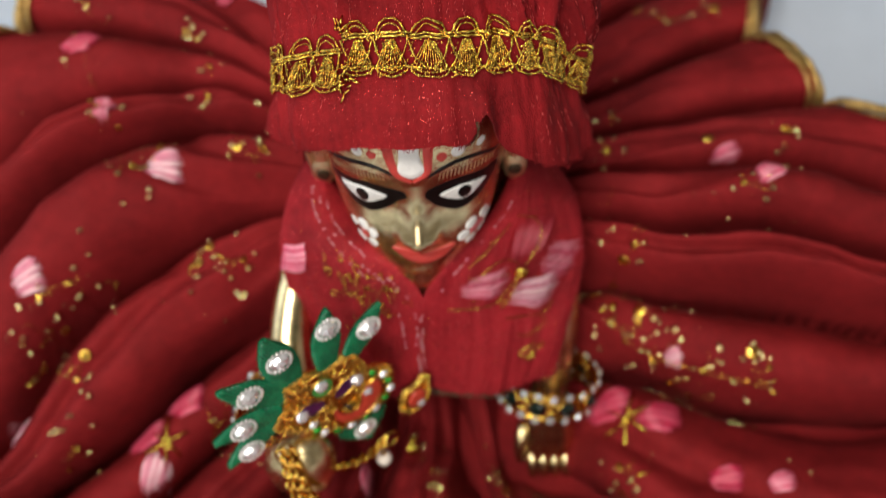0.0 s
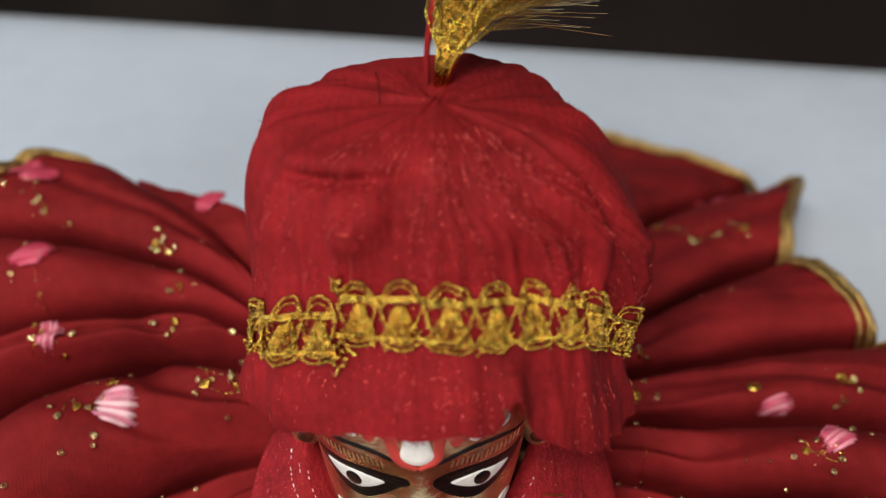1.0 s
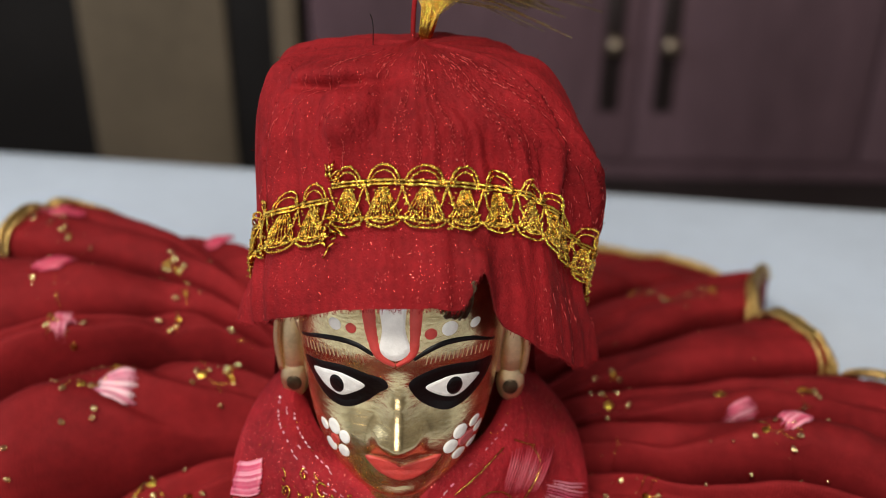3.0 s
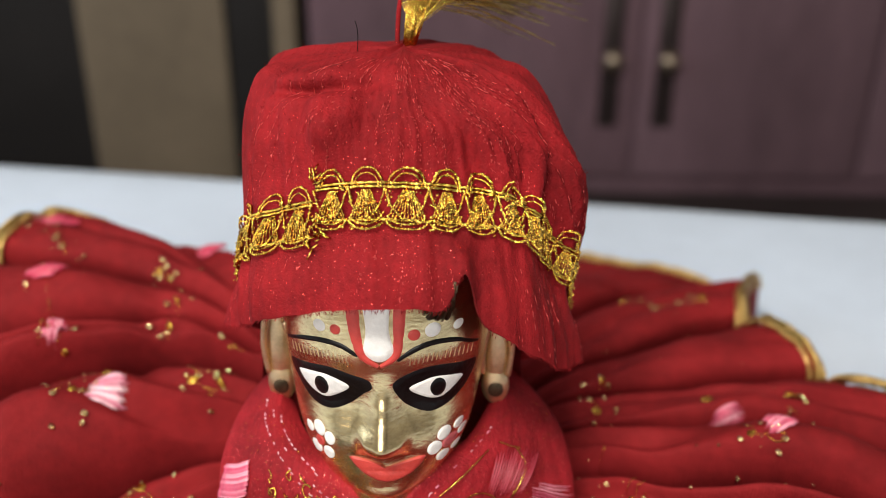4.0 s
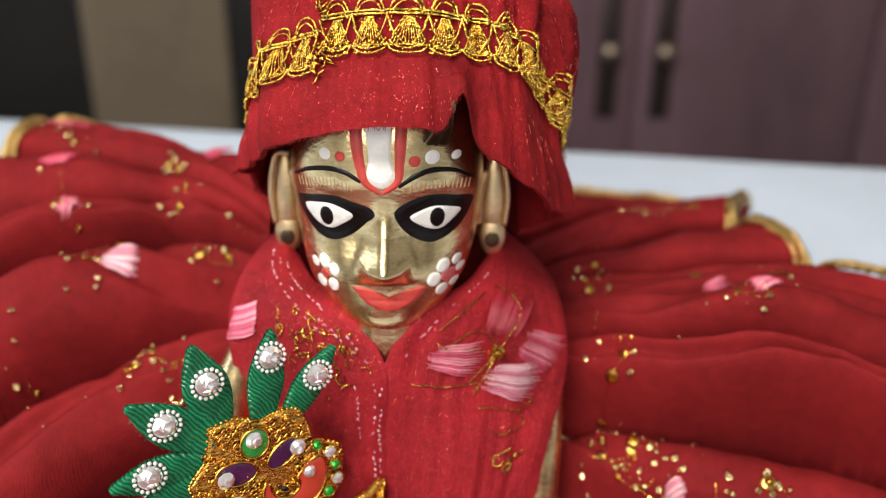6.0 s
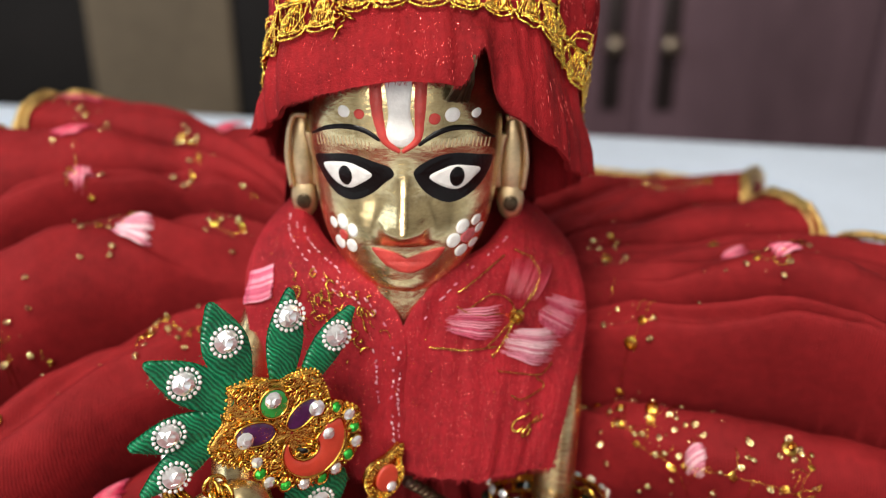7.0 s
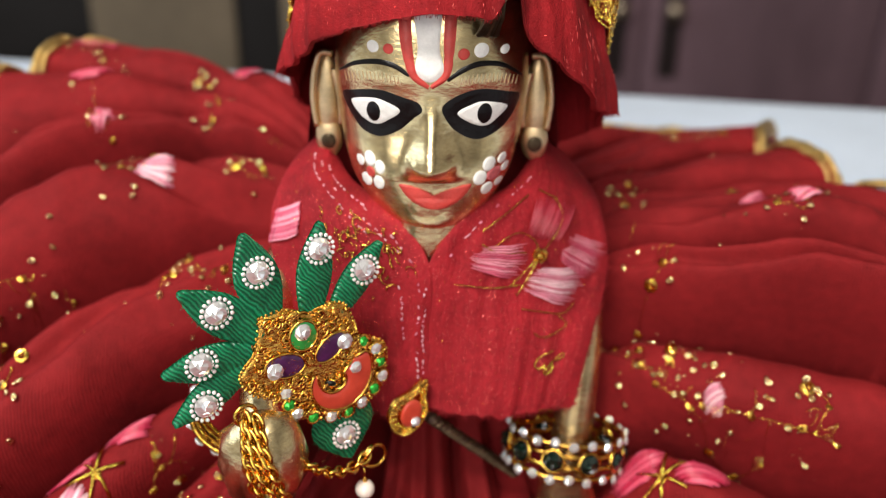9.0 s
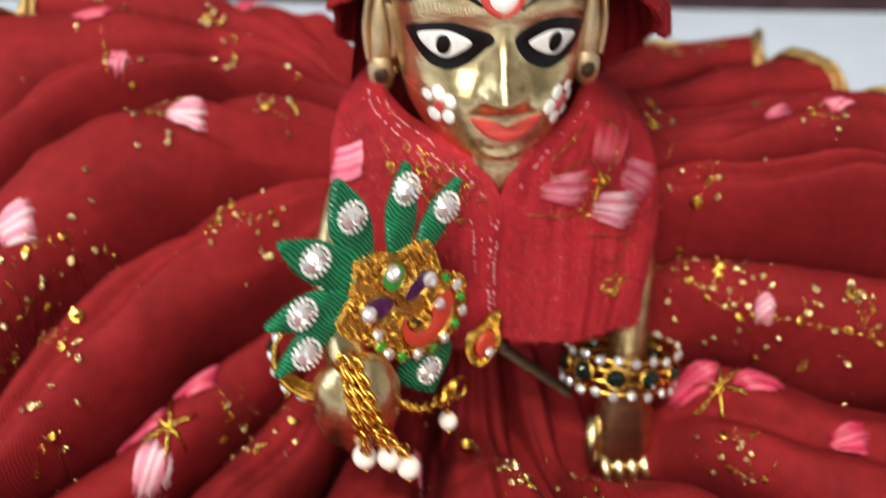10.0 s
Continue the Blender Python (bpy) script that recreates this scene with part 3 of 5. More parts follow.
def fold(x, y):
    dx, dy = x - DC.x, y - DC.y
    r = math.hypot(dx, dy)
    a = math.degrees(math.atan2(dy, dx)) % 360
    if a < 100:
        a += 360
    a += 1.2 * wob(x * 22, y * 22, 5) * min(1, r / 0.1)
    f = min(1.6, max(-0.3, (r - 0.06) / 0.12))
    c = [p + (q - p) * f for p, q in CREASES]
    if a <= c[0] or a >= c[-1]:
        return 0.0, r
    i = max(k for k in range(len(c)) if c[k] <= a)
    i = min(i, len(c) - 2)
    u = (a - c[i]) / max(0.5, c[i + 1] - c[i])
    side = 1 - u if dx > 0 else u
    w = 2 * side ** 1.35 - 1
    bump = max(0.0, 1 - abs(w) ** 2.6) ** 0.5 - 0.5 * bell(min(u, 1 - u), 0.05)
    if i % 2 == 0:
        bump -= 0.16 * bell(u - 0.48 - 0.2 * wob(r * 14, i), 0.09) * min(1, r / 0.12)
    slit = 0.0026 * bell(math.radians(min(a - c[i], c[i + 1] - a)) * r, 0.0016) * min(1, r / 0.1)
    return HEIGHTS[i] * bump * min(1.25, 0.25 + r / 0.13) - slit, r


def dress_z(x, y):
    h, r = fold(x, y)
    z = base_z(x, y) + 2.2 * h - 0.0125
    # a hollow under the stole, round the propping arm
    z -= 0.055 * bell(x - 0.058, 0.024) * bell(y - 0.214, 0.032) + 0.030 * bell(x - 0.015, 0.03) * bell(y - 0.215, 0.022)
    # small gathers near the body
    ang = math.atan2(y - DC.y, x - DC.x)
    z += 0.0026 * math.sin(ang * 46 + 3 * wob(x * 25, y * 25, 9)) * bell(r - 0.075, 0.035)
    z += 0.0022 * wob(x * 26, y * 60, 1) + 0.0012 * wob(x * 70, y * 130, 2)
    return max(z, sheet_z(x, y) + 0.003)


def hem_r(a):
    return knots(a, (124, 131, 135.5, 138, 141, 145, 152, 160, 168, 173, 178, 250, 300, 350, 364, 367, 370, 375, 382, 390, 397, 401, 403.5, 406, 412, 420, 432, 441), (0.095, 0.110, 0.140, 0.172, 0.192, 0.200, 0.194, 0.191, 0.194, 0.225, 0.29, 0.30, 0.30, 0.33, 0.33, 0.26, 0.196, 0.181, 0.177, 0.180, 0.197, 0.226, 0.255, 0.263, 0.255, 0.260, 0.275, 0.285))


def dress_point(x, y, lift=0.0):
    """A point of the cloth; each fold leans over the one in front of it."""
    h, r = fold(x, y)
    a = math.atan2(y - DC.y, x - DC.x)
    side = -1 if x > DC.x else 1
    lean = 0.85 * (h - 0.006) * min(1, abs(x - DC.x) / 0.06) * min(1, max(0, r - 0.05) / 0.04)
    return Vector((x - side * lean * math.sin(a), y + side * lean * math.cos(a), dress_z(x, y) + lift))


def satin_petal(bm, surf, c, direction, length, width, threads=13, r=0.0006, lift=0.0004):
    """Rows of satin stitches that fill a rounded petal; surf(a, b) gives a point of the cloth."""
    d = Vector(direction).normalized()
    s = Vector((-d.y, d.x))
    for k in range(threads):
        f = -1 + 2 * (k + 0.5) / threads
        half = 0.5 * length * (0.35 + 0.65 * math.sqrt(max(0, 1 - abs(f) ** 2.4))) * random.uniform(0.72, 1.08)
        pts = []
        for j in range(6):
            g = -1 + 2 * j / 5
            q = Vector(c) + d * (half * g) + s * (0.5 * width * f * (1 + 0.1 * g))
            p = surf(q.x, q.y)
            p.z += lift + 0.0007 * (1 - g * g)
            pts.append(p)
        tube(bm, pts, [r * 0.5, r, r * 1.1, r * 1.1, r, r * 0.5], 5)


def sequin_mesh():
    bm = bmesh.new()
    rows = []
    for r, z in ((0.0008, 0.0001), (0.0011, 0.0005), (0.0020, 0.0003), (0.0023, 0.0)):
        rows.append([(r * math.cos(a), r * math.sin(a), z) for a in [k * math.tau / 12 for k in range(12)]])
    skin(bm, rows, True, flip=True)
    ball(bm, (0, 0, 0.0006), 0.0007, 6, 4)
    return mesh_from(bm, "sequin", GOLD, smooth=False)


def bead_mesh():
    bm = bmesh.new()
    tube(bm, [(0.0009 * math.cos(a), 0.0006 * math.sin(a), 0.0004) for a in [k * math.tau / 10 for k in range(10)]], 0.00045, 5, True)
    return mesh_from(bm, "bead", GOLD_LIGHT)


def dress():
    d = thing("dress", (FX, 0.275, -0.05), "red crepe dress spread in folds, embroidered with gold and pink", "dress")
    bm = bmesh.new()
    na, nr = 1000, 120
    rows = []
    for j in range(nr + 1):
        row = []
        for i in range(na + 1):
            a = A0 + (A1 - A0) * i / na
            r = 0.03 + (hem_r(a) - 0.03) * j / nr
            x, y = DC.x + r * math.cos(math.radians(a)), DC.y + r * math.sin(math.radians(a))
            row.append(dress_point(x, y))
        rows.append(row)
    # the hem turns down to the sheet
    for k in (1, 2, 3):
        row = []
        for i in range(na + 1):
            a = math.radians(A0 + (A1 - A0) * i / na)
            p = rows[nr][i]
            q = p + Vector((math.cos(a), math.sin(a), 0)) * (0.0015 * k)
            z0 = sheet_z(q.x, q.y) + 0.002
            q.z = p.z + (z0 - p.z) * (0.10, 0.55, 1.0)[k - 1]
            row.append(q)
        rows.append(row)
    # both ends of the fan turn down too
    full = []
    for row in rows:
        first, last = [], []
        for k in (3, 2, 1):
            for p, a, dst, s in ((row[0], A0, first, -1), (row[-1], A1, last, 1)):
                t = math.radians(a + 90 * s)
                q = p + Vector((math.cos(t), math.sin(t), 0)) * (0.003 * k)
                z0 = sheet_z(q.x, q.y) + 0.002
                q.z = p.z + (z0 - p.z) * (0.06, 0.5, 1.0)[k - 1]
                dst.append(q)
        full.append(first + row + last[::-1])
    skin(bm, full, flip=True)
    wpart("skirt", bm, VELVET, d, "red crepe cloth in deep folds")
    # gold lace along the hem where it shows
    for a0, a1 in ((366, 441), (140, 176)):
        bm = bmesh.new()
        n = int((a1 - a0) * 5)
        for off, r in ((0.0, 0.0016), (0.0035, 0.0013), (-0.0035, 0.0012)):
            pts = []
            for i in range(n + 1):
                a = a0 + (a1 - a0) * i / n
                rr = hem_r(a) + off
                x, y = DC.x + rr * math.cos(math.radians(a)), DC.y + rr * math.sin(math.radians(a))
                z = dress_z(x, y) if off <= 0 else max(sheet_z(x, y) + 0.003, dress_z(x, y) - 0.004)
                pts.append((x, y, z + 0.0014 + 0.0006 * math.sin(i * 2.2)))
            tube(bm, pts, r, 6)
        for i in range(n * 2):
            a = a0 + (a1 - a0) * (i + 0.5) / (n * 2)
            rr = hem_r(a)
            p = [DC.x + rr * math.cos(math.radians(a)), DC.y + rr * math.sin(math.radians(a))]
            ball(bm, (p[0], p[1], dress_z(*p) + 0.002), 0.0017, 6, 4)
        wpart("hem_lace", bm, GOLD_PALE, d, "gold beaded lace edging")
    seq, bead = sequin_mesh(), bead_mesh()

    def sit(me, name, x, y, tilt=14, s=0.75):
        h = 0.002
        n = Vector((dress_z(x - h, y) - dress_z(x + h, y), dress_z(x, y - h) - dress_z(x, y + h), 2 * h)).normalized()
        ob = new(name, me)
        q = n.to_track_quat("Z", "Y").to_matrix().to_4x4() @ pose(0, 0, 0, random.uniform(-tilt, tilt), random.uniform(-tilt, tilt), random.uniform(0, 360))
        ob.matrix_world = Matrix.Translation(dress_point(x, y, 0.0004)) @ q @ Matrix.Scale(s, 4)
        ob.parent = d
        ob.matrix_parent_inverse = Matrix.Translation(d.location).inverted()

    sprigs_west = (
        ((-0.143, 0.372), (-0.130, 0.352), (-0.124, 0.331), (-0.115, 0.303), (-0.107, 0.296), (-0.098, 0.281), (-0.089, 0.288)),
        ((-0.086, 0.338), (-0.081, 0.335), (-0.072, 0.319), (-0.071, 0.306)),
        ((-0.060, 0.288), (-0.050, 0.287), (-0.045, 0.303)),
        ((-0.081, 0.253), (-0.073, 0.258), (-0.066, 0.253), (-0.059, 0.251)),
        ((-0.138, 0.242), (-0.127, 0.247), (-0.122, 0.243), (-0.114, 0.250)),
        ((-0.142, 0.231), (-0.135, 0.236), (-0.133, 0.221), (-0.127, 0.218)),
        ((-0.150, 0.221), (-0.145, 0.226)),
        ((-0.078, 0.202), (-0.076, 0.205), (-0.069, 0.208), (-0.069, 0.193)),
        ((-0.057, 0.202), (-0.056, 0.218)),
        ((-0.135, 0.192), (-0.130, 0.198), (-0.125, 0.194)),
    )
    sprigs_east = (
        ((0.089, 0.247), (0.095, 0.250), (0.098, 0.256)),
        ((0.081, 0.246), (0.089, 0.240), (0.089, 0.233), (0.099, 0.233)),
        ((0.094, 0.228), (0.105, 0.222), (0.111, 0.218), (0.119, 0.215), (0.128, 0.213)),
        ((0.099, 0.234), (0.108, 0.236), (0.116, 0.239)),
        ((0.109, 0.221), (0.124, 0.217), (0.139, 0.214), (0.150, 0.211)),
        ((0.143, 0.213), (0.147, 0.217)),
        ((0.094, 0.188), (0.101, 0.184)),
        ((0.093, 0.179), (0.101, 0.172)),
        ((0.093, 0.313), (0.088, 0.294), (0.087, 0.262)),
        ((0.133, 0.267), (0.141, 0.268), (0.150, 0.280), (0.160, 0.300)),
        ((0.045, 0.200), (0.048, 0.180), (0.048, 0.171)),
        ((0.004, 0.204), (0.016, 0.176), (0.021, 0.165)),
        ((0.117, 0.40), (0.13, 0.385), (0.15, 0.39)),
    )
    sprigs = sprigs_west + sprigs_east
    for line in sprigs:
        bm = bmesh.new()
        pts = smooth_curve([(x, y, 0) for x, y in line], 8)
        tube(bm, [dress_point(p.x + 0.0006 * wob(i, 0.3), p.y, -0.0001) for i, p in enumerate(pts)], 0.00015, 4)
        for i in range(2, len(pts), 3):
            p = pts[i]
            ang = random.uniform(0, math.tau)
            ln = random.uniform(0.003, 0.006)
            q = [dress_point(p.x + ln * t * math.cos(ang + 0.6 * t), p.y + ln * t * math.sin(ang + 0.6 * t), 0.0006) for t in (0, 0.33, 0.66, 1)]
            tube(bm, q, 0.00017, 4)
            sit(bead, "bead", q[3].x, q[3].y, 40, random.uniform(0.8, 1.2))
        wpart("gold_thread", bm, GOLD_THREAD, d, "couched gold thread")
        for x, y in line:
            sit(seq, "sequin", x, y, 40, random.uniform(0.5, 0.85))
            for _ in range(2):
                sit(bead, "bead", x + random.gauss(0, 0.005), y + random.gauss(0, 0.004), 40, random.uniform(0.8, 1.2))

    for x, y in ((-0.122, 0.225), (-0.145, 0.214), (0.092, 0.248), (0.099, 0.236), (0.127, 0.295), (0.160, 0.296), (0.141, 0.222), (-0.078, 0.254)):
        sit(seq, "sequin", x, y, 25, random.uniform(0.95, 1.2))

    # scattered gold flecks along the sprigs, too small to pick apart
    bm = bmesh.new()
    for line in sprigs:
        for (xa, ya), (xb, yb) in zip(line, line[1:]):
            for k in range(int(3 + 210 * math.hypot(xb - xa, yb - ya))):
                t = random.random()
                x, y = xa + (xb - xa) * t + random.gauss(0, 0.0045), ya + (yb - ya) * t + random.gauss(0, 0.0040)
                ball(bm, dress_point(x, y, 0.0005), random.uniform(0.0002, 0.0005), 5, 4)
    for k in range(220):
        a, rr = math.radians(random.uniform(150, 400)), random.uniform(0.07, 0.19)
        x, y = DC.x + rr * math.cos(a), DC.y + rr * math.sin(a)
        if wob(x * 28, y * 28, 12) > 0.12:
            ball(bm, dress_point(x, y, 0.0005), random.uniform(0.0003, 0.0008), 5, 4)
    tagged(wpart("gold_fleck", bm, GOLD_LIGHT, d, "scattered tiny gold beads"), kind="stuff")

    petals = (
        ((-0.087, 0.2125), (0.9, 0.42), MAGENTA, 1.2), ((-0.104, 0.2025), (0.85, 0.5), MAGENTA, 1.2), ((-0.100, 0.1885), (0.35, 0.9), PINK_PALE, 1.1), ((-0.140, 0.247), (1, 0.3), PINK_PALE, 1.0),
        ((-0.086, 0.281), (1, -0.1), PINK_PALE, 1.05), ((-0.124, 0.328), (1, 0.2), MAGENTA, 1.15), ((-0.110, 0.300), (0.4, 1), PINK, 0.7), ((-0.077, 0.366), (0.6, 0.8), MAGENTA, 1.0),
        ((-0.147, 0.379), (1, 0.3), MAGENTA, 1.1), ((-0.138, 0.372), (1, 0.3), MAGENTA, 1.0), ((-0.156, 0.206), (1, 0.4), PINK_PALE, 1.0), ((-0.014, 0.183), (0.3, 1), PINK, 0.9),
        ((0.089, 0.212), (1, -0.05), MAGENTA, 1.15), ((0.108, 0.2045), (1, -0.1), MAGENTA, 1.2), ((0.134, 0.286), (1, 0.2), PINK, 0.9), ((0.143, 0.271), (0.8, 0.5), PINK, 0.9),
        ((0.112, 0.221), (1, 0.2), PINK_PALE, 0.6), ((0.132, 0.183), (1, 0.1), MAGENTA, 1.0), ((0.152, 0.182), (1, 0.2), PINK, 0.8), ((0.155, 0.44), (1, 0.2), MAGENTA, 1.0),
    )
    for c, dr, m, k in petals:
        bm = bmesh.new()
        satin_petal(bm, lambda x, y: dress_point(x, y), c, dr, 0.0135 * k, 0.0088 * k, 21, 0.00034 * k, 0.0009)
        wpart("satin_petal", bm, m, d, "satin-stitched petal")
    for c in ((-0.095, 0.1985), (0.096, 0.205)):
        bm = bmesh.new()
        for k in range(6):
            a = k * math.tau / 6 + 0.4
            tube(bm, [dress_point(c[0] + t * math.cos(a), c[1] + t * math.sin(a), 0.0014) for t in (0, 0.003, 0.006, 0.009)], 0.0006, 5)
        wpart("gold_thread", bm, GOLD_THREAD, d, "couched gold thread")
        sit(seq, "sequin", *c)


dress()

# ---- stole round the shoulders ----
SV = (0.0, 0.2, 0.35, 0.5, 0.75, 1.0)


def stole_edge(side, v, inner):
    if inner:
        p = ((0.0320, 0.250, 0.0640), (0.0245, 0.232, 0.0615), (0.0115, 0.2165, 0.0590), (0.0, 0.2080, 0.0455), (0.0, 0.2050, 0.020), (0.0, 0.2020, -0.002))
    elif side > 0:
        p = ((0.036, 0.264, 0.068), (0.047, 0.258, 0.060), (0.0555, 0.249, 0.050), (0.0585, 0.236, 0.034), (0.0520, 0.216, 0.016), (0.0465, 0.206, -0.003))
    else:
        p = ((0.036, 0.262, 0.070), (0.046, 0.246, 0.063), (0.0500, 0.230, 0.055), (0.0500, 0.222, 0.042), (0.0430, 0.212, 0.018), (0.0330, 0.206, -0.001))
    return Vector([knots(v, SV, [q[k] for q in p]) for k in range(3)])


def stole_point(u, v, lift=0.0):
    """u from -1 (outer edge) by 0 (inner edges) to 1 (the other outer edge), v from the neck down."""
    side = 1 if u >= 0 else -1
    a = abs(u)
    p, q = stole_edge(side, v, True), stole_edge(side, v, False)
    r = p + (q - p) * a
    r.y -= 0.006 * math.sin(math.pi * a) * (1 - 0.4 * v) + 0.004 * math.sin(math.pi * min(1, a * 1.3)) * max(0, v - 0.4)
    r.z += 0.004 * math.sin(math.pi * a) * (1 - v)
    crink = 0.0009 * wob(a * 9 * side, v * 3, 7) + 0.00022 * math.sin(a * 58 + 6 * wob(a * 3 * side, v * 4)) * bell(wob(a * 5 * side, v * 3, 4) - 0.25, 0.3)
    r.y += crink - lift
    if v > 0.93:
        r.z += 0.0022 * wob(a * 11 * side, 3.0) * (v - 0.93) / 0.07
    return Vector((FX + 0.0005 + side * r.x, r.y, r.z))


def stole():
    s = thing("stole", (FX, 0.22, 0.02), "red crinkled stole with pink satin-stitch flower over the shoulders", "stole")
    bm = bmesh.new()
    nv = 110
    for side in (-1, 1):
        rows = [[stole_point(side * max(i / 90, 1e-6), j / nv) for i in range(91)] for j in range(nv + 1)]
        back = [[p + Vector((0, 0.0012, 0)) for p in row] for row in rows]
        skin(bm, rows, flip=side > 0)
        skin(bm, back, flip=side < 0)
        skin(bm, [rows[-1], back[-1]], flip=side > 0)
        skin(bm, [[r[-1] for r in rows], [r[-1] for r in back]], flip=side < 0)
        skin(bm, [[r[0] for r in rows], [r[0] for r in back]], flip=side > 0)
    bmesh.ops.remove_doubles(bm, verts=bm.verts[:], dist=2e-6)
    wpart("cloth", bm, STOLE_CLOTH, s, "red crinkled cloth")
    bm = bmesh.new()
    rows = []
    for j in range(12):
        z = 0.112 - 0.085 * j / 11
        rows.append([Vector((FX + (0.037 + 0.010 * j / 11) * math.sin(t), 0.256 + 0.03 * math.cos(t * 0.9) + 0.0015 * wob(t * 4, j * 0.5), z)) for t in [-1.6 + 3.2 * i / 40 for i in range(41)]])
    skin(bm, rows, flip=True)
    skin(bm, [[p + Vector((0, 0.0012, 0)) for p in row] for row in rows])
    wpart("back_panel", bm, STOLE_CLOTH, s, "red crinkled cloth behind the neck")
    # frayed lower edge
    bm = bmesh.new()
    for k in range(260):
        u = random.uniform(-0.95, 1.0)
        p = stole_point(u, 1.0)
        q = p + Vector((random.uniform(-1, 1) * 0.001, random.uniform(-0.001, 0.0005), -random.uniform(0.0004, 0.0018)))
        tube(bm, [p + Vector((0, 0, 0.0005)), (p + q) / 2 + Vector((0.0002, 0, 0)), q], 0.00009, 3)
    for k in range(140):
        v = random.uniform(0.5, 1.0)
        p = stole_point(1.0, v)
        q = p + Vector((random.uniform(0.0003, 0.0014), 0, random.uniform(-1, 1) * 0.0008))
        tube(bm, [p, q], 0.00009, 3)
    tagged(wpart("fray", bm, STOLE_CLOTH, s), kind="stuff")
    # running stitches of pale thread on both lapels and down the middle
    bm = bmesh.new()
    for u0, u1, v0, v1, n in ((-0.50, -0.16, 0.16, 0.48, 22), (-0.34, -0.10, 0.16, 0.50, 22), (-0.08, -0.08, 0.52, 0.86, 20), (0.30, 0.06, 0.20, 0.50, 18), (-0.66, -0.30, 0.14, 0.43, 22), (-0.04, -0.04, 0.55, 0.92, 22), (-0.20, -0.17, 0.52, 0.74, 14)):
        for i in range(n):
            if random.random() < 0.35:
                continue
            f, g = (i + 0.1) / n, (i + random.uniform(0.45, 0.75)) / n
            uv = [(u0 + (u1 - u0) * t + 0.012 * wob(i * 0.7, u0 * 9), v0 + (v1 - v0) * t) for t in (f, (f + g) / 2, g)]
            tube(bm, [stole_point(a + random.uniform(-0.008, 0.008), b, 0.0003) for a, b in uv], random.choice((0.00014, 0.0002, 0.00026)), 4)
    wpart("running_stitch", bm, PINK_PALE, s, "pale pink running stitches")
    bm = bmesh.new()
    for row in range(17):
        u = 0.06 + 0.86 * row / 16
        for k in range(20):
            v = random.uniform(0.50, 0.97)
            w = u + 0.02 * wob(row * 3.1, v * 6)
            tube(bm, [stole_point(w, v, 0.00012), stole_point(w, min(1, v + random.uniform(0.004, 0.012)), 0.00016)], random.uniform(0.00004, 0.00007), 3)
    tagged(wpart("tinsel_thread", bm, SHIMMER, s, "fine shiny thread in the weave"), kind="stuff")

    # four satin petals round a gold sequin
    fu, fv = 0.575, 0.475

    def surf(a, b):
        return stole_point(fu + a / 0.052, fv + b / 0.125, 0.0005)

    def petal(c, dr, ln, wd, m, n=21):
        b = bmesh.new()
        d = Vector(dr).normalized()
        t = Vector((-d.y, d.x))
        for k in range(n):
            f = -1 + 2 * (k + 0.5) / n
            half = 0.5 * ln * (0.72 + 0.28 * math.sqrt(1 - f * f)) * random.uniform(0.80, 1.06)
            pts = []
            for j in range(7):
                g = -1 + 2 * j / 6
                q = Vector(c) + d * (half * g) + t * (0.5 * wd * f * (1 + 0.22 * g))
                p = surf(q.x, q.y)
                p.y -= 0.0007 * (1 - g * g)
                pts.append(p)
            tube(b, pts, [0.00008, 0.00018, 0.00026, 0.00029, 0.00026, 0.00018, 0.00008], 5)
        wpart("satin_petal", b, m, s, "satin-stitched petal")

    petal((-0.0115, 0.0015), (1, 0.10), 0.0155, 0.0100, PINK, 12)
    petal((0.0058, 0.0105), (1, 0.22), 0.0170, 0.0125, PINK_PALE, 14)
    petal((0.0135, 0.0008), (0.85, 0.45), 0.0140, 0.0115, PINK, 13)
    petal((0.0015, -0.0110), (0.28, -1), 0.0150, 0.0145, CRIMSON, 15)
    bm = bmesh.new()
    for line in (((0, 0), (-0.004, 0.006), (-0.007, 0.010)), ((0, 0), (-0.002, 0.007), (-0.005, 0.014)), ((0, 0), (-0.003, -0.005), (-0.009, -0.007), (-0.014, -0.003)), ((0, 0), (0.004, -0.006), (0.006, -0.012), (0.002, -0.019)),
                 ((-0.018, -0.004), (-0.012, -0.001), (-0.004, -0.001)), ((-0.022, 0.010), (-0.012, 0.011), (-0.004, 0.010)), ((-0.003, 0.019), (0.004, 0.021), (0.010, 0.022), (0.013, 0.018)), ((0.009, 0.023), (0.012, 0.027), (0.006, 0.031), (0.002, 0.029)),
                 ((-0.020, -0.008), (-0.016, -0.013), (-0.010, -0.022)), ((-0.006, -0.024), (0.0, -0.020), (0.004, -0.018))):
        tube(bm, smooth_curve([surf(a, b) + Vector((0, -0.0005, 0)) for a, b in line], 6), 0.00020, 5)
    tagged(wpart("gold_thread", bm, GOLD_THREAD, s, "couched gold thread"), kind="stuff")

    # a lone petal and gold curls on the other lapel
    b = bmesh.new()
    for k in range(24):
        f = k / 23
        pts = [stole_point(-0.96 + 0.22 * t - 0.05 * f + 0.012 * random.random(), 0.37 + 0.10 * f - 0.03 * t, 0.0006 + 0.0006 * math.sin(math.pi * t)) for t in (0, 0.2, 0.4, 0.6, 0.8, 1.0 - 0.12 * abs(f - 0.5))]
        tube(b, pts, 0.00032, 5)
    wpart("satin_petal", b, PINK, s, "satin-stitched petal")
    bm = bmesh.new()

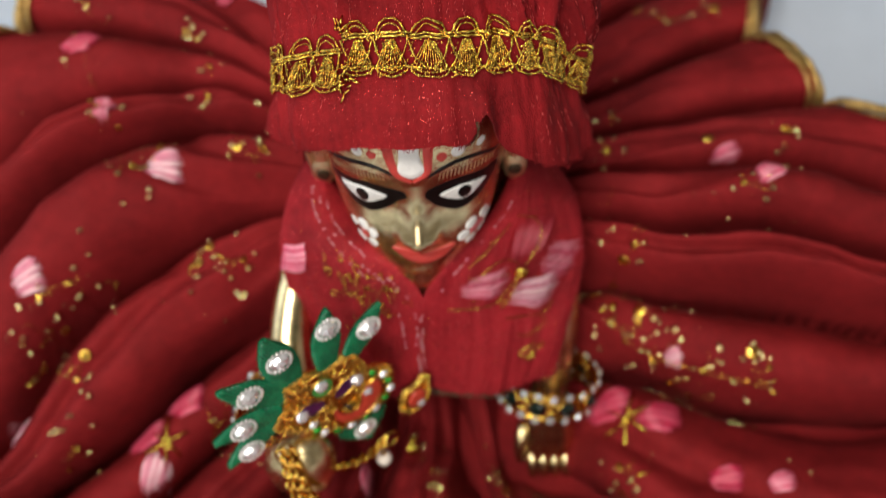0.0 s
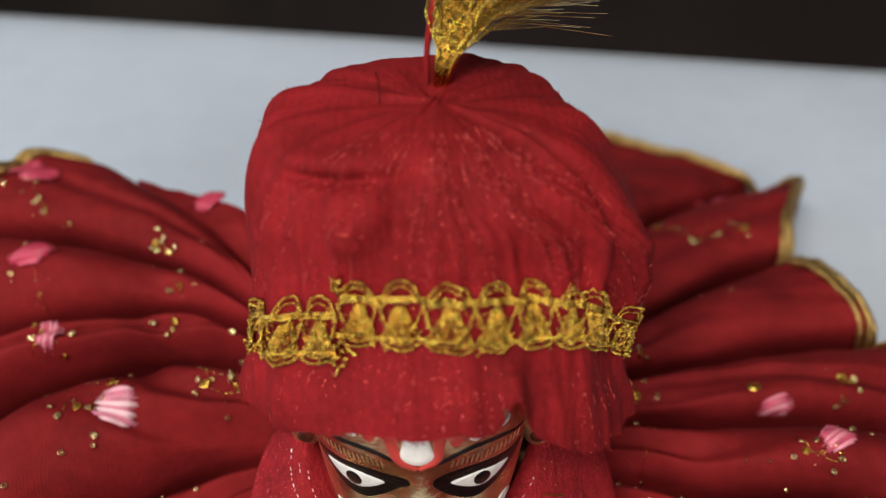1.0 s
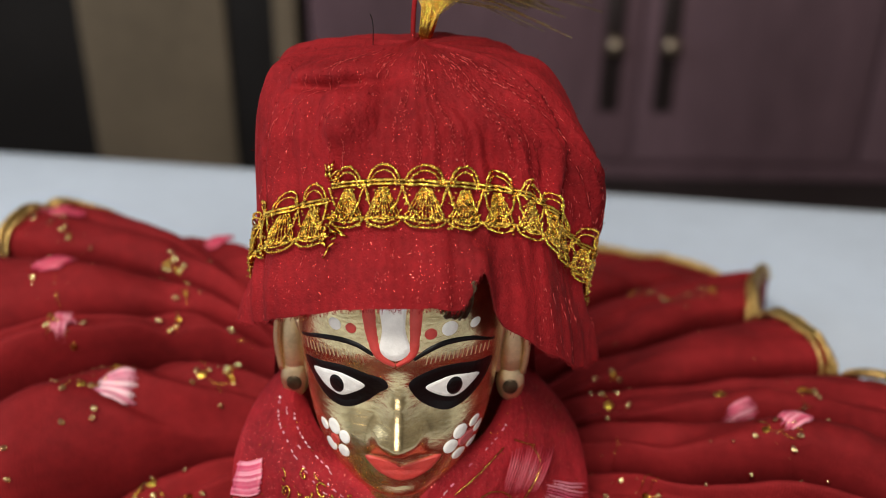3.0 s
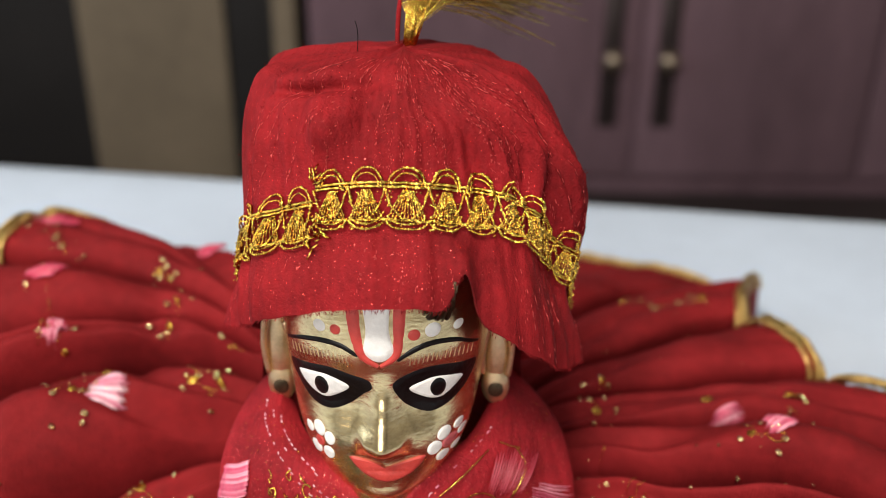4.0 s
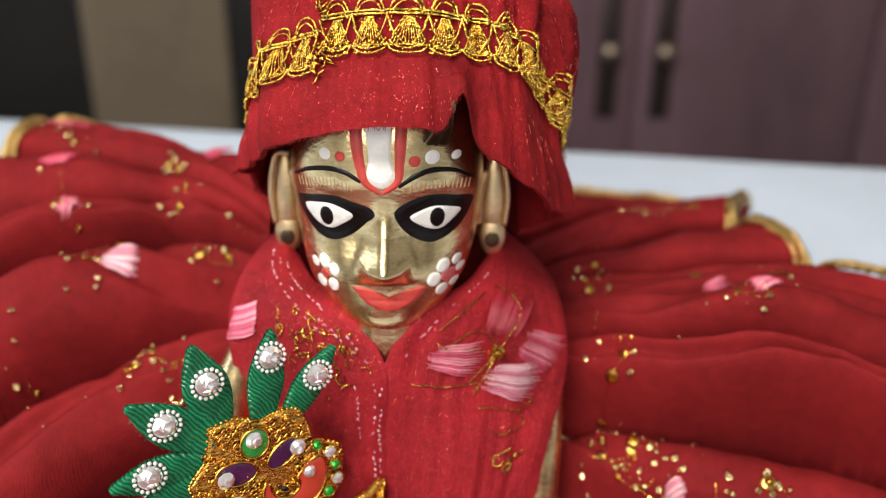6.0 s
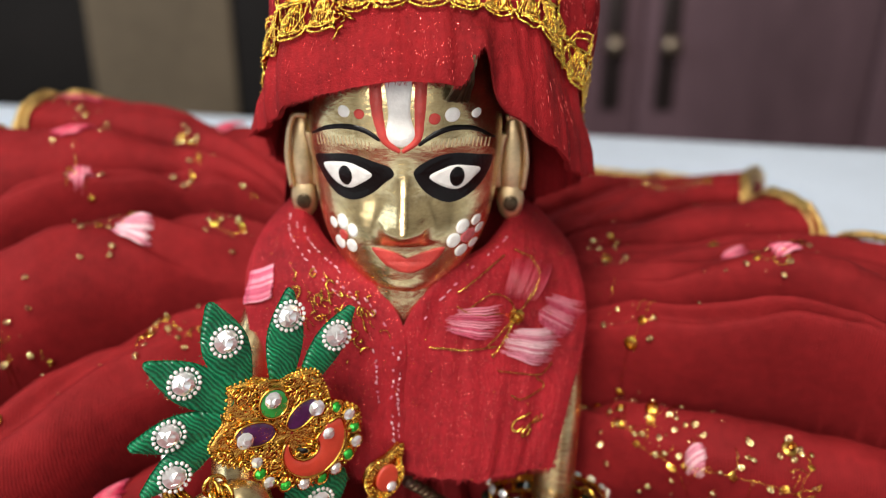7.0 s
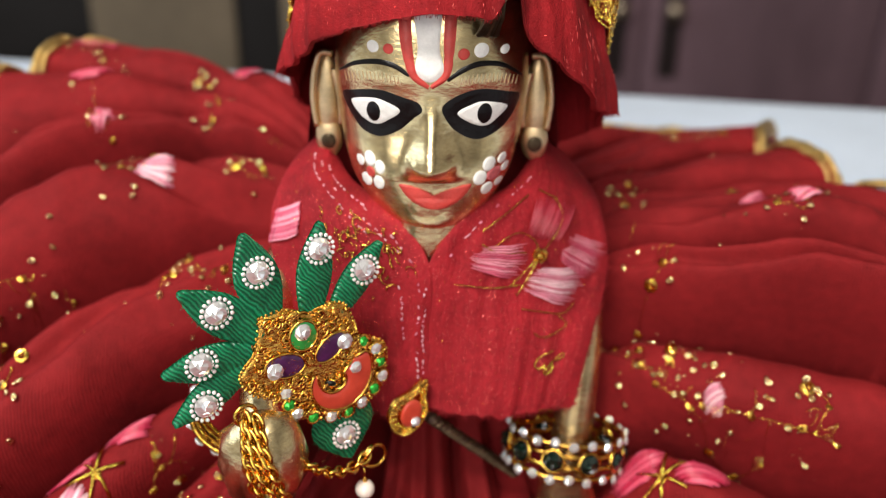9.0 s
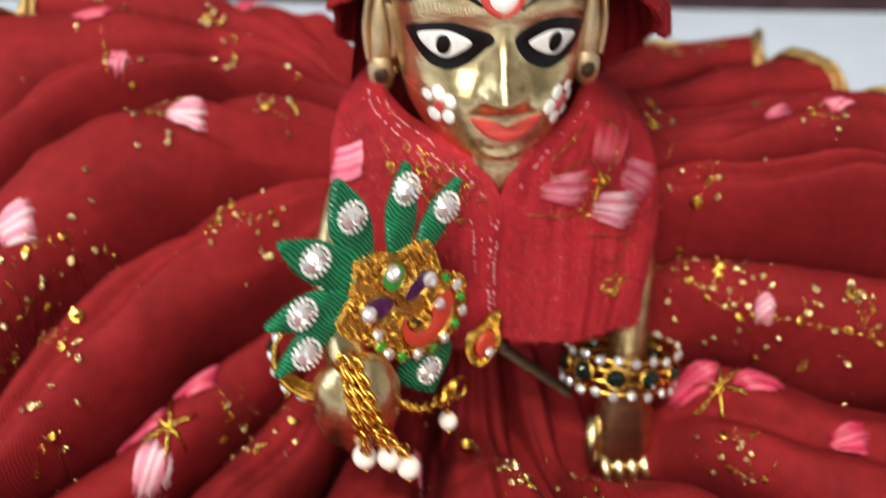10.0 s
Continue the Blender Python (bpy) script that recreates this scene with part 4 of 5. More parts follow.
    def curl(u, v, r):
        return [stole_point(u + r * (0.4 + 0.9 * t) / 0.05 * math.cos(6 * t + 90 * u), v + r * (0.4 + 0.6 * t) / 0.075 * math.sin(5 * t + 90 * u), 0.0007 + 0.0004 * math.sin(9 * t)) for t in [k / 14 for k in range(15)]]

    for u, v, r in ((-0.60, 0.42, 0.0017), (-0.47, 0.44, 0.0017), (-0.34, 0.40, 0.0020), (-0.62, 0.50, 0.0014), (-0.30, 0.52, 0.0018), (-0.42, 0.36, 0.0014), (0.70, 0.80, 0.0024), (0.76, 0.82, 0.0018), (0.82, 0.79, 0.0014), (-0.22, 0.46, 0.0014)):
        tube(bm, curl(u, v, r), 0.00026, 5)
    for i in range(60):
        u, v = random.gauss(-0.38, 0.16), random.gauss(0.46, 0.06)
        a, k = random.uniform(0, 6.28), random.uniform(-2, 2)
        ln = random.uniform(0.02, 0.07)
        tube(bm, [stole_point(min(-0.09, u + ln * t * math.cos(a + k * t)), v + 0.6 * ln * t * math.sin(a + k * t), 0.0006 + 0.0004 * math.sin(3 * t)) for t in (0, 0.25, 0.5, 0.75, 1)], random.uniform(0.00014, 0.0003), 4)
    for i in range(420):
        p = stole_point(random.uniform(-0.98, 0.98), random.uniform(0.15, 0.98), 0.0003)
        ball(bm, p, random.uniform(0.00008, 0.0002), 5, 3)
    tagged(wpart("gold_thread", bm, GOLD_THREAD, s, "couched gold thread curls"), kind="stuff")
    bm = bmesh.new()
    p = surf(0, 0)
    tube(bm, [p + Vector((0.0018 * math.cos(a), -0.0012, 0.0018 * math.sin(a))) for a in [k * math.tau / 14 for k in range(14)]], 0.0008, 6, True)
    ball(bm, p + Vector((0, -0.0014, 0)), 0.0011, 8, 5)
    wpart("sequin", bm, GOLD, s, "yellow gold sequin", smooth=False)


stole()

# ---- turban-like cap ----
CX, CY = 0.019, 0.257


def cap_point(th, v, lift=0.0):
    """th: degrees from the front, positive towards +x; v from the brim's edge (0) to the crown (1)."""
    t = math.radians(th)
    s, c = math.sin(t), math.cos(t)
    front = max(0.0, c)
    edge = (0.0890 if s < 0 else 0.0810) + ((0.0270 * front ** 1.25) if s < 0 else 0.0350 * front ** 2.4)
    edge -= 0.030 * max(0.0, -c) ** 0.7
    edge += 0.0036 * front ** 5 + 0.013 * bell(th - 17, 4.0) + 0.0012 * wob(th * 0.12, 4)
    z1 = 0.1375 - 4.6e-6 * min(abs(th), 85) ** 2 - (0.009 * min(1.0, max(0.0, (th - 32) / 45)) ** 1.2)
    VS = (0.0, 0.10, 0.25, 0.42, 0.60, 0.76, 0.88, 0.95, 1.0)
    z = knots(v, VS, (edge, edge + 0.4 * (z1 - edge), z1, z1 + 0.0135, z1 + 0.0135 + 0.45 * (0.1580 - z1), 0.1645, 0.1700, 0.1715, 0.1720))
    rx = knots(v, VS, (0.0535, 0.0520, 0.0475, 0.0468, 0.0455, 0.0400, 0.0300, 0.0170, 0.0))
    rf = knots(v, VS, (0.0515, 0.0490, 0.0415, 0.0350, 0.0325, 0.0290, 0.0210, 0.0120, 0.0))
    if s > 0:
        rx *= 1 - 0.22 * min(1, max(0, (v - 0.58) / 0.24)) ** 1.2
    ry = rf if c > 0 else knots(v, VS, (0.040, 0.039, 0.037, 0.036, 0.035, 0.031, 0.023, 0.013, 0.0))
    e = 0.9
    x = rx * math.copysign(abs(s) ** e, s)
    y = -ry * math.copysign(abs(c) ** e, c)
    # gathers, pleats and the tucked fold near the crown
    k = 0.0026 * wob(th * 0.05, v * 2.2, 1) + (0.0026 * wob(th * 0.11 + 2.5 * v, v * 2.0, 2) + 0.0007 * wob(th * 0.35, v * 2.5, 6)) * min(1.0, 2.6 * (1.02 - v))
    k += 0.0016 * bell(th - 38 - 20 * v, 4) * min(1, v * 2) - 0.0022 * bell(th - 46 - 18 * v, 3) * min(1, v * 2)
    k += 0.0014 * bell(th - 6 + 14 * (v - 0.5), 4) * bell(v - 0.62, 0.25) - 0.0014 * bell(th + 14 + 30 * (v - 0.5), 4) * bell(v - 0.66, 0.2)
    k -= 0.0035 * bell(v - 0.80 - 0.0016 * (th + 40), 0.022) * bell(th + 36, 24)
    k += 0.0022 * bell(v - 0.86 - 0.0016 * (th + 40), 0.04) * bell(th + 36, 26)
    k += 0.0068 * bell(th - 80, 22) * bell(v - 0.53, 0.16)
    k += 0.0007 * math.sin(th * 0.9 + 9 * v + 1.5 * wob(th * 0.07, v * 3, 4)) * bell(v - 0.42, 0.2) * (0.3 + 0.7 * bell(th - 30, 30))
    k += 0.0010 * math.sin(th * 0.16 + 1.0) * bell(v, 0.16)
    # pleats that fan out from the crown
    fan = th / max(0.25, 1.15 - 0.75 * v)
    for at, wide, n in ((4, 12, 1.05), (44, 13, 1.2), (84, 14, 0.9)):
        k += 0.0014 * math.sin(n * (fan - at) + 1.2 * wob(th * 0.05, v * 3, at)) * bell(fan - at, wide) * bell(v - 0.62, 0.26)
    k += 0.0030 * bell(fan + 30 + 34 * (v - 0.6), 8) * bell(v - 0.62, 0.14) - 0.0030 * bell(fan + 14 + 34 * (v - 0.6), 6) * bell(v - 0.60, 0.14)
    k += lift
    n = Vector((s * 1.0, -c, 0.25 + 1.2 * max(0, v - 0.6)))
    n.normalize()
    p = Vector((CX + x, CY + y, z)) + n * k
    p.z += 0.0020 * bell(v - 1, 0.10) * bell(th + 10, 60)
    return p


def string(bm, pts, r):
    """A twisted metallic cord: tight grains along a line."""
    run = 0.0
    for a, b in zip(pts, pts[1:]):
        ln = (b - a).length
        while run < ln:
            ball(bm, a + (b - a) * (run / ln) + Vector([random.uniform(-0.2, 0.2) * r for _ in range(3)]), r * random.uniform(0.8, 1.25), 5, 4, (1, 1, random.uniform(0.7, 1.3)))
            run += 1.5 * r
        run -= ln


def band_v(th):
    """Where the lace runs round the cap: a joint sets one end lower."""
    return 0.245 if th > -24 else 0.205


def cap():
    c = thing("cap", (CX, CY, 0.09), "red glitter cloth cap with gold lace band and tassel", "cap")
    bm = bmesh.new()
    ths = [-180 + 360 * i / 300 for i in range(300)]
    rows = [[cap_point(th, j / 120) for th in ths] for j in range(121)]
    skin(bm, rows, True)
    inner = [[cap_point(th, v, -0.0018) for th in ths] for v in (0.0, 0.04, 0.10, 0.2)]
    skin(bm, inner, True, flip=True)
    skin(bm, [rows[0], inner[0]], True, flip=True)
    wpart("cloth", bm, CAP_CLOTH, c, "red cloth with fine glitter and gathers")
    bm = bmesh.new()
    for k in range(520):
        th = random.uniform(-110, 110)
        p = cap_point(th, 0.0)
        o = Vector((math.sin(math.radians(th)), -math.cos(math.radians(th)), 0))
        tube(bm, [p, p + o * random.uniform(-0.0003, 0.0008) + Vector((random.uniform(-0.0005, 0.0005), 0, -random.uniform(0.0003, 0.0013)))], 0.00009, 3)
    for k in range(700):
        th, v = random.uniform(-120, 120), random.uniform(0.05, 0.97)
        p = cap_point(th, v)
        o = Vector((math.sin(math.radians(th)), -math.cos(math.radians(th)), 0.5 + v)).normalized()
        tube(bm, [p, p + o * random.uniform(0.0003, 0.0009) + Vector((random.uniform(-0.0006, 0.0006), 0, random.uniform(-0.0006, 0.0006)))], 0.00007, 3)
    tagged(wpart("fray", bm, CAP_CLOTH, c), kind="stuff")
    # shiny thread that surfaces in short dashes along the pleats
    bm = bmesh.new()
    for at, wide, n in ((4, 13, 9), (44, 14, 10), (84, 14, 7), (-34, 12, 4), (-75, 20, 4)):
        for k in range(n):
            fan = at - wide + 2 * wide * (k + 0.5) / n
            for j in range(70):
                v = random.uniform(0.40, 0.94) if random.random() < 0.88 else random.uniform(0.02, 0.18)
                if wob(fan * 0.4, v * 5, 3) < -0.1:
                    continue
                th = fan * max(0.25, 1.15 - 0.75 * v) + random.gauss(0, 0.35)
                tube(bm, [cap_point(th, v, 0.0001), cap_point(th * 0.995, min(0.97, v + random.uniform(0.003, 0.010)), 0.00016)], random.uniform(0.00006, 0.00014), 3)
    tagged(wpart("tinsel_thread", bm, SHIMMER, c, "fine shiny thread in the weave"), kind="stuff")

    lace = None
    bm = bmesh.new()
    for th0, th1 in ((-112, -24.5), (-23.5, 92)):
        n = int((th1 - th0) * 1.2)
        for dv in (0.025, 0.115, 0.126):
            pts = []
            for i in range(n + 1):
                th = th0 + (th1 - th0) * i / n
                pts.append(cap_point(th, band_v((th0 + th1) / 2) + dv, 0.0010 + 0.0003 * math.sin(i * 1.9)))
            tube(bm, pts, 0.00050, 5)
    lace = wpart("lace_band", bm, GOLD_THREAD, c, "gold scalloped lace band")

    step = 10.4
    for th0, th1 in ((-112, -24.5), (-23.5, 92)):
        base = band_v((th0 + th1) / 2)
        n = int((th1 - th0) / step)
        w = (th1 - th0) / n
        for i in range(n):
            m = th0 + (i + 0.5) * w
            bm = bmesh.new()
            jig = random.uniform(-0.4, 0.4)

            def q(a, dv, lift=0.0012):
                return cap_point(m + a * w * 0.5 + jig, base + dv * 0.7, lift + random.uniform(-0.00015, 0.00015))

            def bow(w2, c, h, lift, s=1, n=12):
                return [q(w2 * math.cos(t), c + s * h * math.sin(t), lift) for t in [math.pi * (k / n) for k in range(n + 1)]]

            string(bm, bow(0.82, 0.165, 0.085, 0.0012), 0.00042)
            string(bm, bow(0.66, 0.162, 0.062, 0.0014), 0.00030)
            string(bm, bow(0.95, 0.040, 0.040, 0.0014, -1), 0.00042)
            string(bm, bow(0.80, 0.055, 0.034, 0.0016, -1), 0.00036)
            for k in range(11):
                a = -0.9 + 1.8 * k / 10
                string(bm, [q(a * 0.25, 0.150, 0.0014), q(a * 0.62, 0.095, 0.0019), q(a, 0.030, 0.0013)], 0.00027)
            for s in (-1, 1):
                string(bm, [q(s * 1.0, 0.165, 0.0016), q(s * 0.75, 0.10, 0.0020), q(s * 0.15, 0.03, 0.0016)], 0.0004)
            for k in range(46):
                p = q(random.uniform(-0.95, 0.95), random.uniform(0.0, 0.17), random.uniform(0.0012, 0.0024))
                ball(bm, p, random.uniform(0.0002, 0.00045), 5, 4)
            part("lace_scallop", bm, GOLD_THREAD, lace, smooth=False)
    for ob in lace.children:
        ob.matrix_parent_inverse = Matrix.Translation(c.location).inverted() @ Matrix.Translation(c.location)
    # loose thread ends at the joint and at the band's end
    bm = bmesh.new()
    for th, v, n in ((-24, 0.40, 10), (-23.5, 0.21, 14), (-24.5, 0.25, 10), (91, 0.25, 26)):
        for k in range(n):
            a = cap_point(th + random.uniform(-2, 2), v + random.uniform(-0.02, 0.05), 0.001)
            b = a + Vector((random.uniform(-0.002, 0.003), random.uniform(-0.002, 0), random.uniform(-0.003, 0.003)))
            tube(bm, [a, (a + b) / 2 + Vector((0, -0.0006, 0)), b], 0.0003, 4)
    tagged(wpart("loose_thread", bm, GOLD_THREAD, c), "loose gold thread ends", kind="stuff")
    # tassel of gold threads and its red cord
    bm = bmesh.new()
    root = Vector((0.0195, 0.266, 0.1700))
    for k in range(420):
        a, r = random.uniform(0, math.tau), math.sqrt(random.random())
        o = Vector((math.cos(a), math.sin(a), 0)) * (0.0016 * r)
        f = random.random()
        spread = Vector((random.gauss(0, 0.006), random.gauss(0, 0.005), random.gauss(0, 0.0045)))
        tip = Vector((0.033 + 0.028 * f, 0.282 + 0.034 * f, 0.1935 - 0.019 * f)) + spread * 1.15
        mid = root + Vector((0.005, 0.007, 0.017)) + o * 2.2 + spread * 0.45
        tube(bm, [root + o, root + o * 1.6 + Vector((0.0018, 0.002, 0.008)), mid, (mid + tip) / 2 + Vector((0, 0, 0.002)), tip], 0.00016, 3)
    tagged(wpart("tassel", bm, GOLD_THREAD, c, "loose gold thread tassel"), kind="stuff")
    bm = bmesh.new()
    tube(bm, smooth_curve([(0.0165, 0.266, 0.168), (0.0168, 0.269, 0.180), (0.0185, 0.273, 0.190)], 5), 0.0007, 6)
    wpart("cord", bm, CAP_CLOTH, c)
    bm = bmesh.new()
    tube(bm, smooth_curve([(0.006, 0.258, 0.170), (0.0062, 0.258, 0.177), (0.0055, 0.258, 0.180)], 5), 0.00012, 4)
    wpart("stray_thread", bm, BLACK, c)


cap()
bm = bmesh.new()
rows = []
for j in range(14):
    f = j / 13
    c = Vector((0.0295 + 0.0045 * f, 0.2140 - 0.0065 * f, 0.1125 + 0.0135 * f))
    w = 0.0030 * (1 - f) ** 0.75 + 0.0003
    rows.append([c + Vector((w * math.cos(t), 0.35 * w * math.sin(t), 0.0004 * math.sin(9 * t))) for t in [k * math.tau / 16 for k in range(16)]])
skin(bm, rows, True)
for k in range(30):
    u = random.uniform(-1, 1)
    tube(bm, [(0.0295 + 0.0028 * u, 0.2136 - 0.0010 * math.sqrt(1 - u * u), 0.1125 + random.uniform(-0.0005, 0.0005)), (0.0318 + 0.0022 * u, 0.2105, 0.118), (0.0340 + random.uniform(-0.0006, 0.0006), 0.2072, 0.1255 + random.uniform(-0.002, 0.001))], 0.00012, 3)
tagged(part("hair_lock", bm, HAIR), "small dark lock of hair at the cap's edge", "hair")

# ---- bracelets ----


def stone_ring(bm, c, nrm, r, n, br, mi=0):
    q = nrm.to_track_quat("Z", "Y")
    for k in range(n):
        a = k * math.tau / n
        ball(bm, Vector(c) + q @ Vector((r * math.cos(a), r * math.sin(a), 0)), br, 6, 4, mi=mi)


def gem_mesh(name, r, material, sides=9):
    """A faceted round stone: table, crown and girdle."""
    bm = bmesh.new()
    rows = [[(rr * math.cos(a), rr * math.sin(a), z + r * random.uniform(-j, j)) for a in [(k + o) * math.tau / sides for k in range(sides)]] for rr, z, o, j in ((r, 0, 0, 0), (r * 0.95, r * 0.22, 0.5, 0.05), (r * 0.66, r * 0.50, 0, 0.13), (r * 0.34, r * 0.60, 0.5, 0.10))]
    vr = skin(bm, rows, True, flip=False)
    bm.faces.new(vr[-1])
    return mesh_from(bm, name, material, smooth=False)


def seat(me, name, p, nrm, parent, spin=0.0, s=1.0):
    ob = new(name, me)
    ob.matrix_world = Matrix.Translation(p) @ Vector(nrm).to_track_quat("Z", "Y").to_matrix().to_4x4() @ pose(0, 0, 0, 0, 0, spin) @ Matrix.Scale(s, 4)
    ob.parent = parent
    ob.matrix_parent_inverse = Matrix.Translation(parent.matrix_world.translation).inverted()
    return ob


GEM_SMALL = gem_mesh("crystal_small", 0.0017, CRYSTAL)
GEM_JET = gem_mesh("jet", 0.0033, JET, 12)
GEM_GREEN = gem_mesh("emerald_small", 0.0016, EMERALD)


def bracelet(centre, rx, ry, tilt, n):
    b = thing("bracelet", centre, "gold bracelet set with dark stones and clear rhinestones", "bracelet")
    q = Euler((radians(tilt), radians(6), 0)).to_matrix()
    cv = Vector(centre)
    bm = bmesh.new()
    for z in (-0.0058, -0.002, 0.002, 0.0058):
        tube(bm, [cv + q @ Vector((rx * math.cos(a), ry * math.sin(a), z)) for a in [k * math.tau / 48 for k in range(48)]], 0.0009, 6, True)
    for k in range(n):
        a = k * math.tau / n
        o = Vector((rx * math.cos(a), ry * math.sin(a), 0))
        nrm = q @ Vector((math.cos(a), math.sin(a), 0.12))
        tube(bm, [cv + q @ (o * 1.02) + nrm.to_track_quat("Z", "Y") @ Vector((0.0037 * math.cos(t), 0.0037 * math.sin(t), 0)) for t in [j * math.tau / 16 for j in range(16)]], 0.0008, 5, True)
    wpart("setting", bm, GOLD, b, "gold wire setting")
    for k in range(n):
        a = k * math.tau / n
        nrm = q @ Vector((math.cos(a), math.sin(a), 0.12))
        seat(GEM_JET, "dark_stone", cv + q @ (Vector((rx * math.cos(a), ry * math.sin(a), 0)) * 1.04), nrm, b)
        for da, dz in ((0.5, -0.0058), (0.5, 0.0058), (0.0, -0.0066), (0.0, 0.0066)):
            a2 = (k + da) * math.tau / n
            n2 = q @ Vector((math.cos(a2), math.sin(a2), 0.12))
            seat(GEM_SMALL, "rhinestone", cv + q @ (Vector((rx * math.cos(a2), ry * math.sin(a2), 0)) * 1.05 + Vector((0, 0, dz))), n2, b, random.uniform(0, 45))


bracelet((0.0612, 0.2175, -0.0275), 0.0190, 0.0150, -14, 10)
bracelet((-0.0405, 0.1890, 0.0060), 0.0140, 0.0130, 70, 8)

# ---- peacock brooch tied to the fist ----
BO = Vector((-0.0128, 0.1843, 0.0227))
BN, B1, B2 = Vector((0.5654, -0.8206, 0.0831)), Vector((0.8235, 0.5674, 0.0)), Vector((-0.0471, 0.0684, 0.9965))


def bro(p, q, h=0.0):
    """A point of the brooch: mm across, mm up and mm proud of its plate."""
    return BO + (B1 * p + B2 * q + BN * h) / 1000


def brooch():
    b = thing("brooch", BO, "gold peacock brooch with green satin leaves and rhinestones", "brooch")
    rosette = gem_mesh("rosette_stone", 0.0034, CRYSTAL, 10)
    beadm = bmesh.new()
    for k in range(17):
        a = k * math.tau / 17
        ball(beadm, (0.0041 * math.cos(a), 0.0041 * math.sin(a), 0.0004), 0.00064, 7, 5)
    beadm = mesh_from(beadm, "beaded_ring", SILVER_BEAD)
    leaves = (((-16.4, 23.0), (-20.9, 46.8), 12.5, (-18.6, 36.1)), ((-4.5, 20.0), (1.2, 45.2), 10.5, (-0.6, 38.2)), ((3.5, 18.5), (19.2, 35.0), 9.5, (12.6, 28.6)),
              ((-19.5, 18.0), (-39.5, 35.2), 11.5, (-30.9, 28.0)), ((-23.0, 13.5), (-46.8, 13.6), 10.5, (-36.7, 14.8)), ((-25.5, 9.5), (-45.8, -1.4), 9.5, (-37.0, 2.6)), ((1.5, -9.0), (4.0, -31.0), 20.0, (2.6, -21.8)))
    for (bx, by), (tx, ty), wd, st in leaves:
        bm = bmesh.new()
        d = Vector((tx - bx, ty - by))
        n = Vector((-d.y, d.x)).normalized()
        top, low = [], []
        for j in range(110):
            f = j / 109
            w = wd * 0.5 * (0.62 + 0.38 * math.sin(math.pi * min(1, f * 1.1))) * math.sqrt(max(0.0, 1 - max(0, (f - 0.42) / 0.58) ** 2.0)) + 0.05
            rt, rl = [], []
            for i in range(25):
                s = -1 + 2 * i / 24
                p = Vector((bx, by)) + d * f + n * (w * s)
                rib = 0.06 * math.sin(8.0 * d.length * f + 2.2 * wd * s + 1.5 * wob(p.x * 0.5, p.y * 0.5)) + 0.10 * wob(p.x * 1.2, p.y * 1.2, 2)
                rt.append(bro(p.x, p.y, 0.4 + 1.5 * math.sqrt(max(0, 1 - s * s)) + rib - 1.2 * f))
                rl.append(bro(p.x, p.y, -0.4 - 1.2 * f))
            top.append(rt)
            low.append(rl)
        skin(bm, top, flip=True)
        skin(bm, low)
        for k in range(40):
            f, s = random.uniform(0.1, 0.98), random.choice((-1, 1))
            w = wd * 0.5 * (0.62 + 0.38 * math.sin(math.pi * min(1, f * 1.1))) * math.sqrt(max(0.0, 1 - max(0, (f - 0.42) / 0.58) ** 2.0))
            p = Vector((bx, by)) + d * f + n * (w * s)
            e = p + n * s * random.uniform(0.2, 0.9) + Vector((random.uniform(-0.4, 0.4), random.uniform(-0.4, 0.4)))
            tube(bm, [bro(p.x, p.y, 0.3 - 1.2 * f), bro(e.x, e.y, 0.4 - 1.2 * f)], 0.00007, 3)
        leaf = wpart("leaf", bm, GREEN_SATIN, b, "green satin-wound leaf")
        f = (Vector(st) - Vector((bx, by))).length / d.length
        h = 1.7 - 1.2 * f
        for me, nm in ((rosette, "rhinestone"), (beadm, "beaded_ring")):
            ob = seat(me, nm, bro(*st, h), BN, leaf, random.uniform(0, 40))
            ob.matrix_parent_inverse = Matrix()
    # gold body plate
    out = ((-20.2, 23.3), (-13.5, 23.9), (-6.3, 20.9), (-1.9, 21.6), (4.8, 20.8), (7.7, 14.3), (9.1, 9.6), (16.6, 5.1), (17.3, -1.8), (15.0, -9.0), (10.3, -12.6), (1.6, -14.6), (-6.5, -12.7), (-12.9, -9.2), (-16.6, -3.0), (-24.1, 1.3), (-27.4, 7.6), (-24.3, 11.7), (-22.5, 14.1))
    ring = smooth_curve([(p, q, 0) for p, q in out + out[:1]], 5)[:-1]
    mid = Vector((-4, 4, 0))
    bm = bmesh.new()
    rows = []
    for f, h in ((1.0, -0.6), (1.0, 1.2), (0.97, 2.0), (0.90, 2.3), (0.75, 2.4), (0.5, 2.5), (0.25, 2.5), (0.02, 2.5)):
        rows.append([bro(*(mid + (p - mid) * f).xy, h + (0.8 * wob(p.x * 0.5 * f, p.y * 0.5 * f, 8) - 0.3 if 0 < f < 0.95 else 0)) for p in ring])
    skin(bm, rows, True, flip=True)
    for k in range(0, len(ring), 1):
        p = ring[k]
        ball(bm, bro(p.x, p.y, 1.7), 0.00056, 6, 4)
    body = wpart("plate", bm, GOLD_DEEP, b, "gold filigree plate")
    bm = bmesh.new()
    for k in range(210):
        p = random.choice(ring)
        f = random.uniform(0.35, 0.93)
        c = mid + (p - mid) * f
        r = random.uniform(0.9, 2.0)
        s = random.choice((-1, 1))
        a0 = random.uniform(0, 6.28)
        tube(bm, [bro(c.x + r * (1 - t * 0.7) * math.cos(a0 + s * 5 * t), c.y + r * (1 - t * 0.7) * math.sin(a0 + s * 5 * t), 2.75) for t in [i / 9 for i in range(10)]], 0.00046, 5)
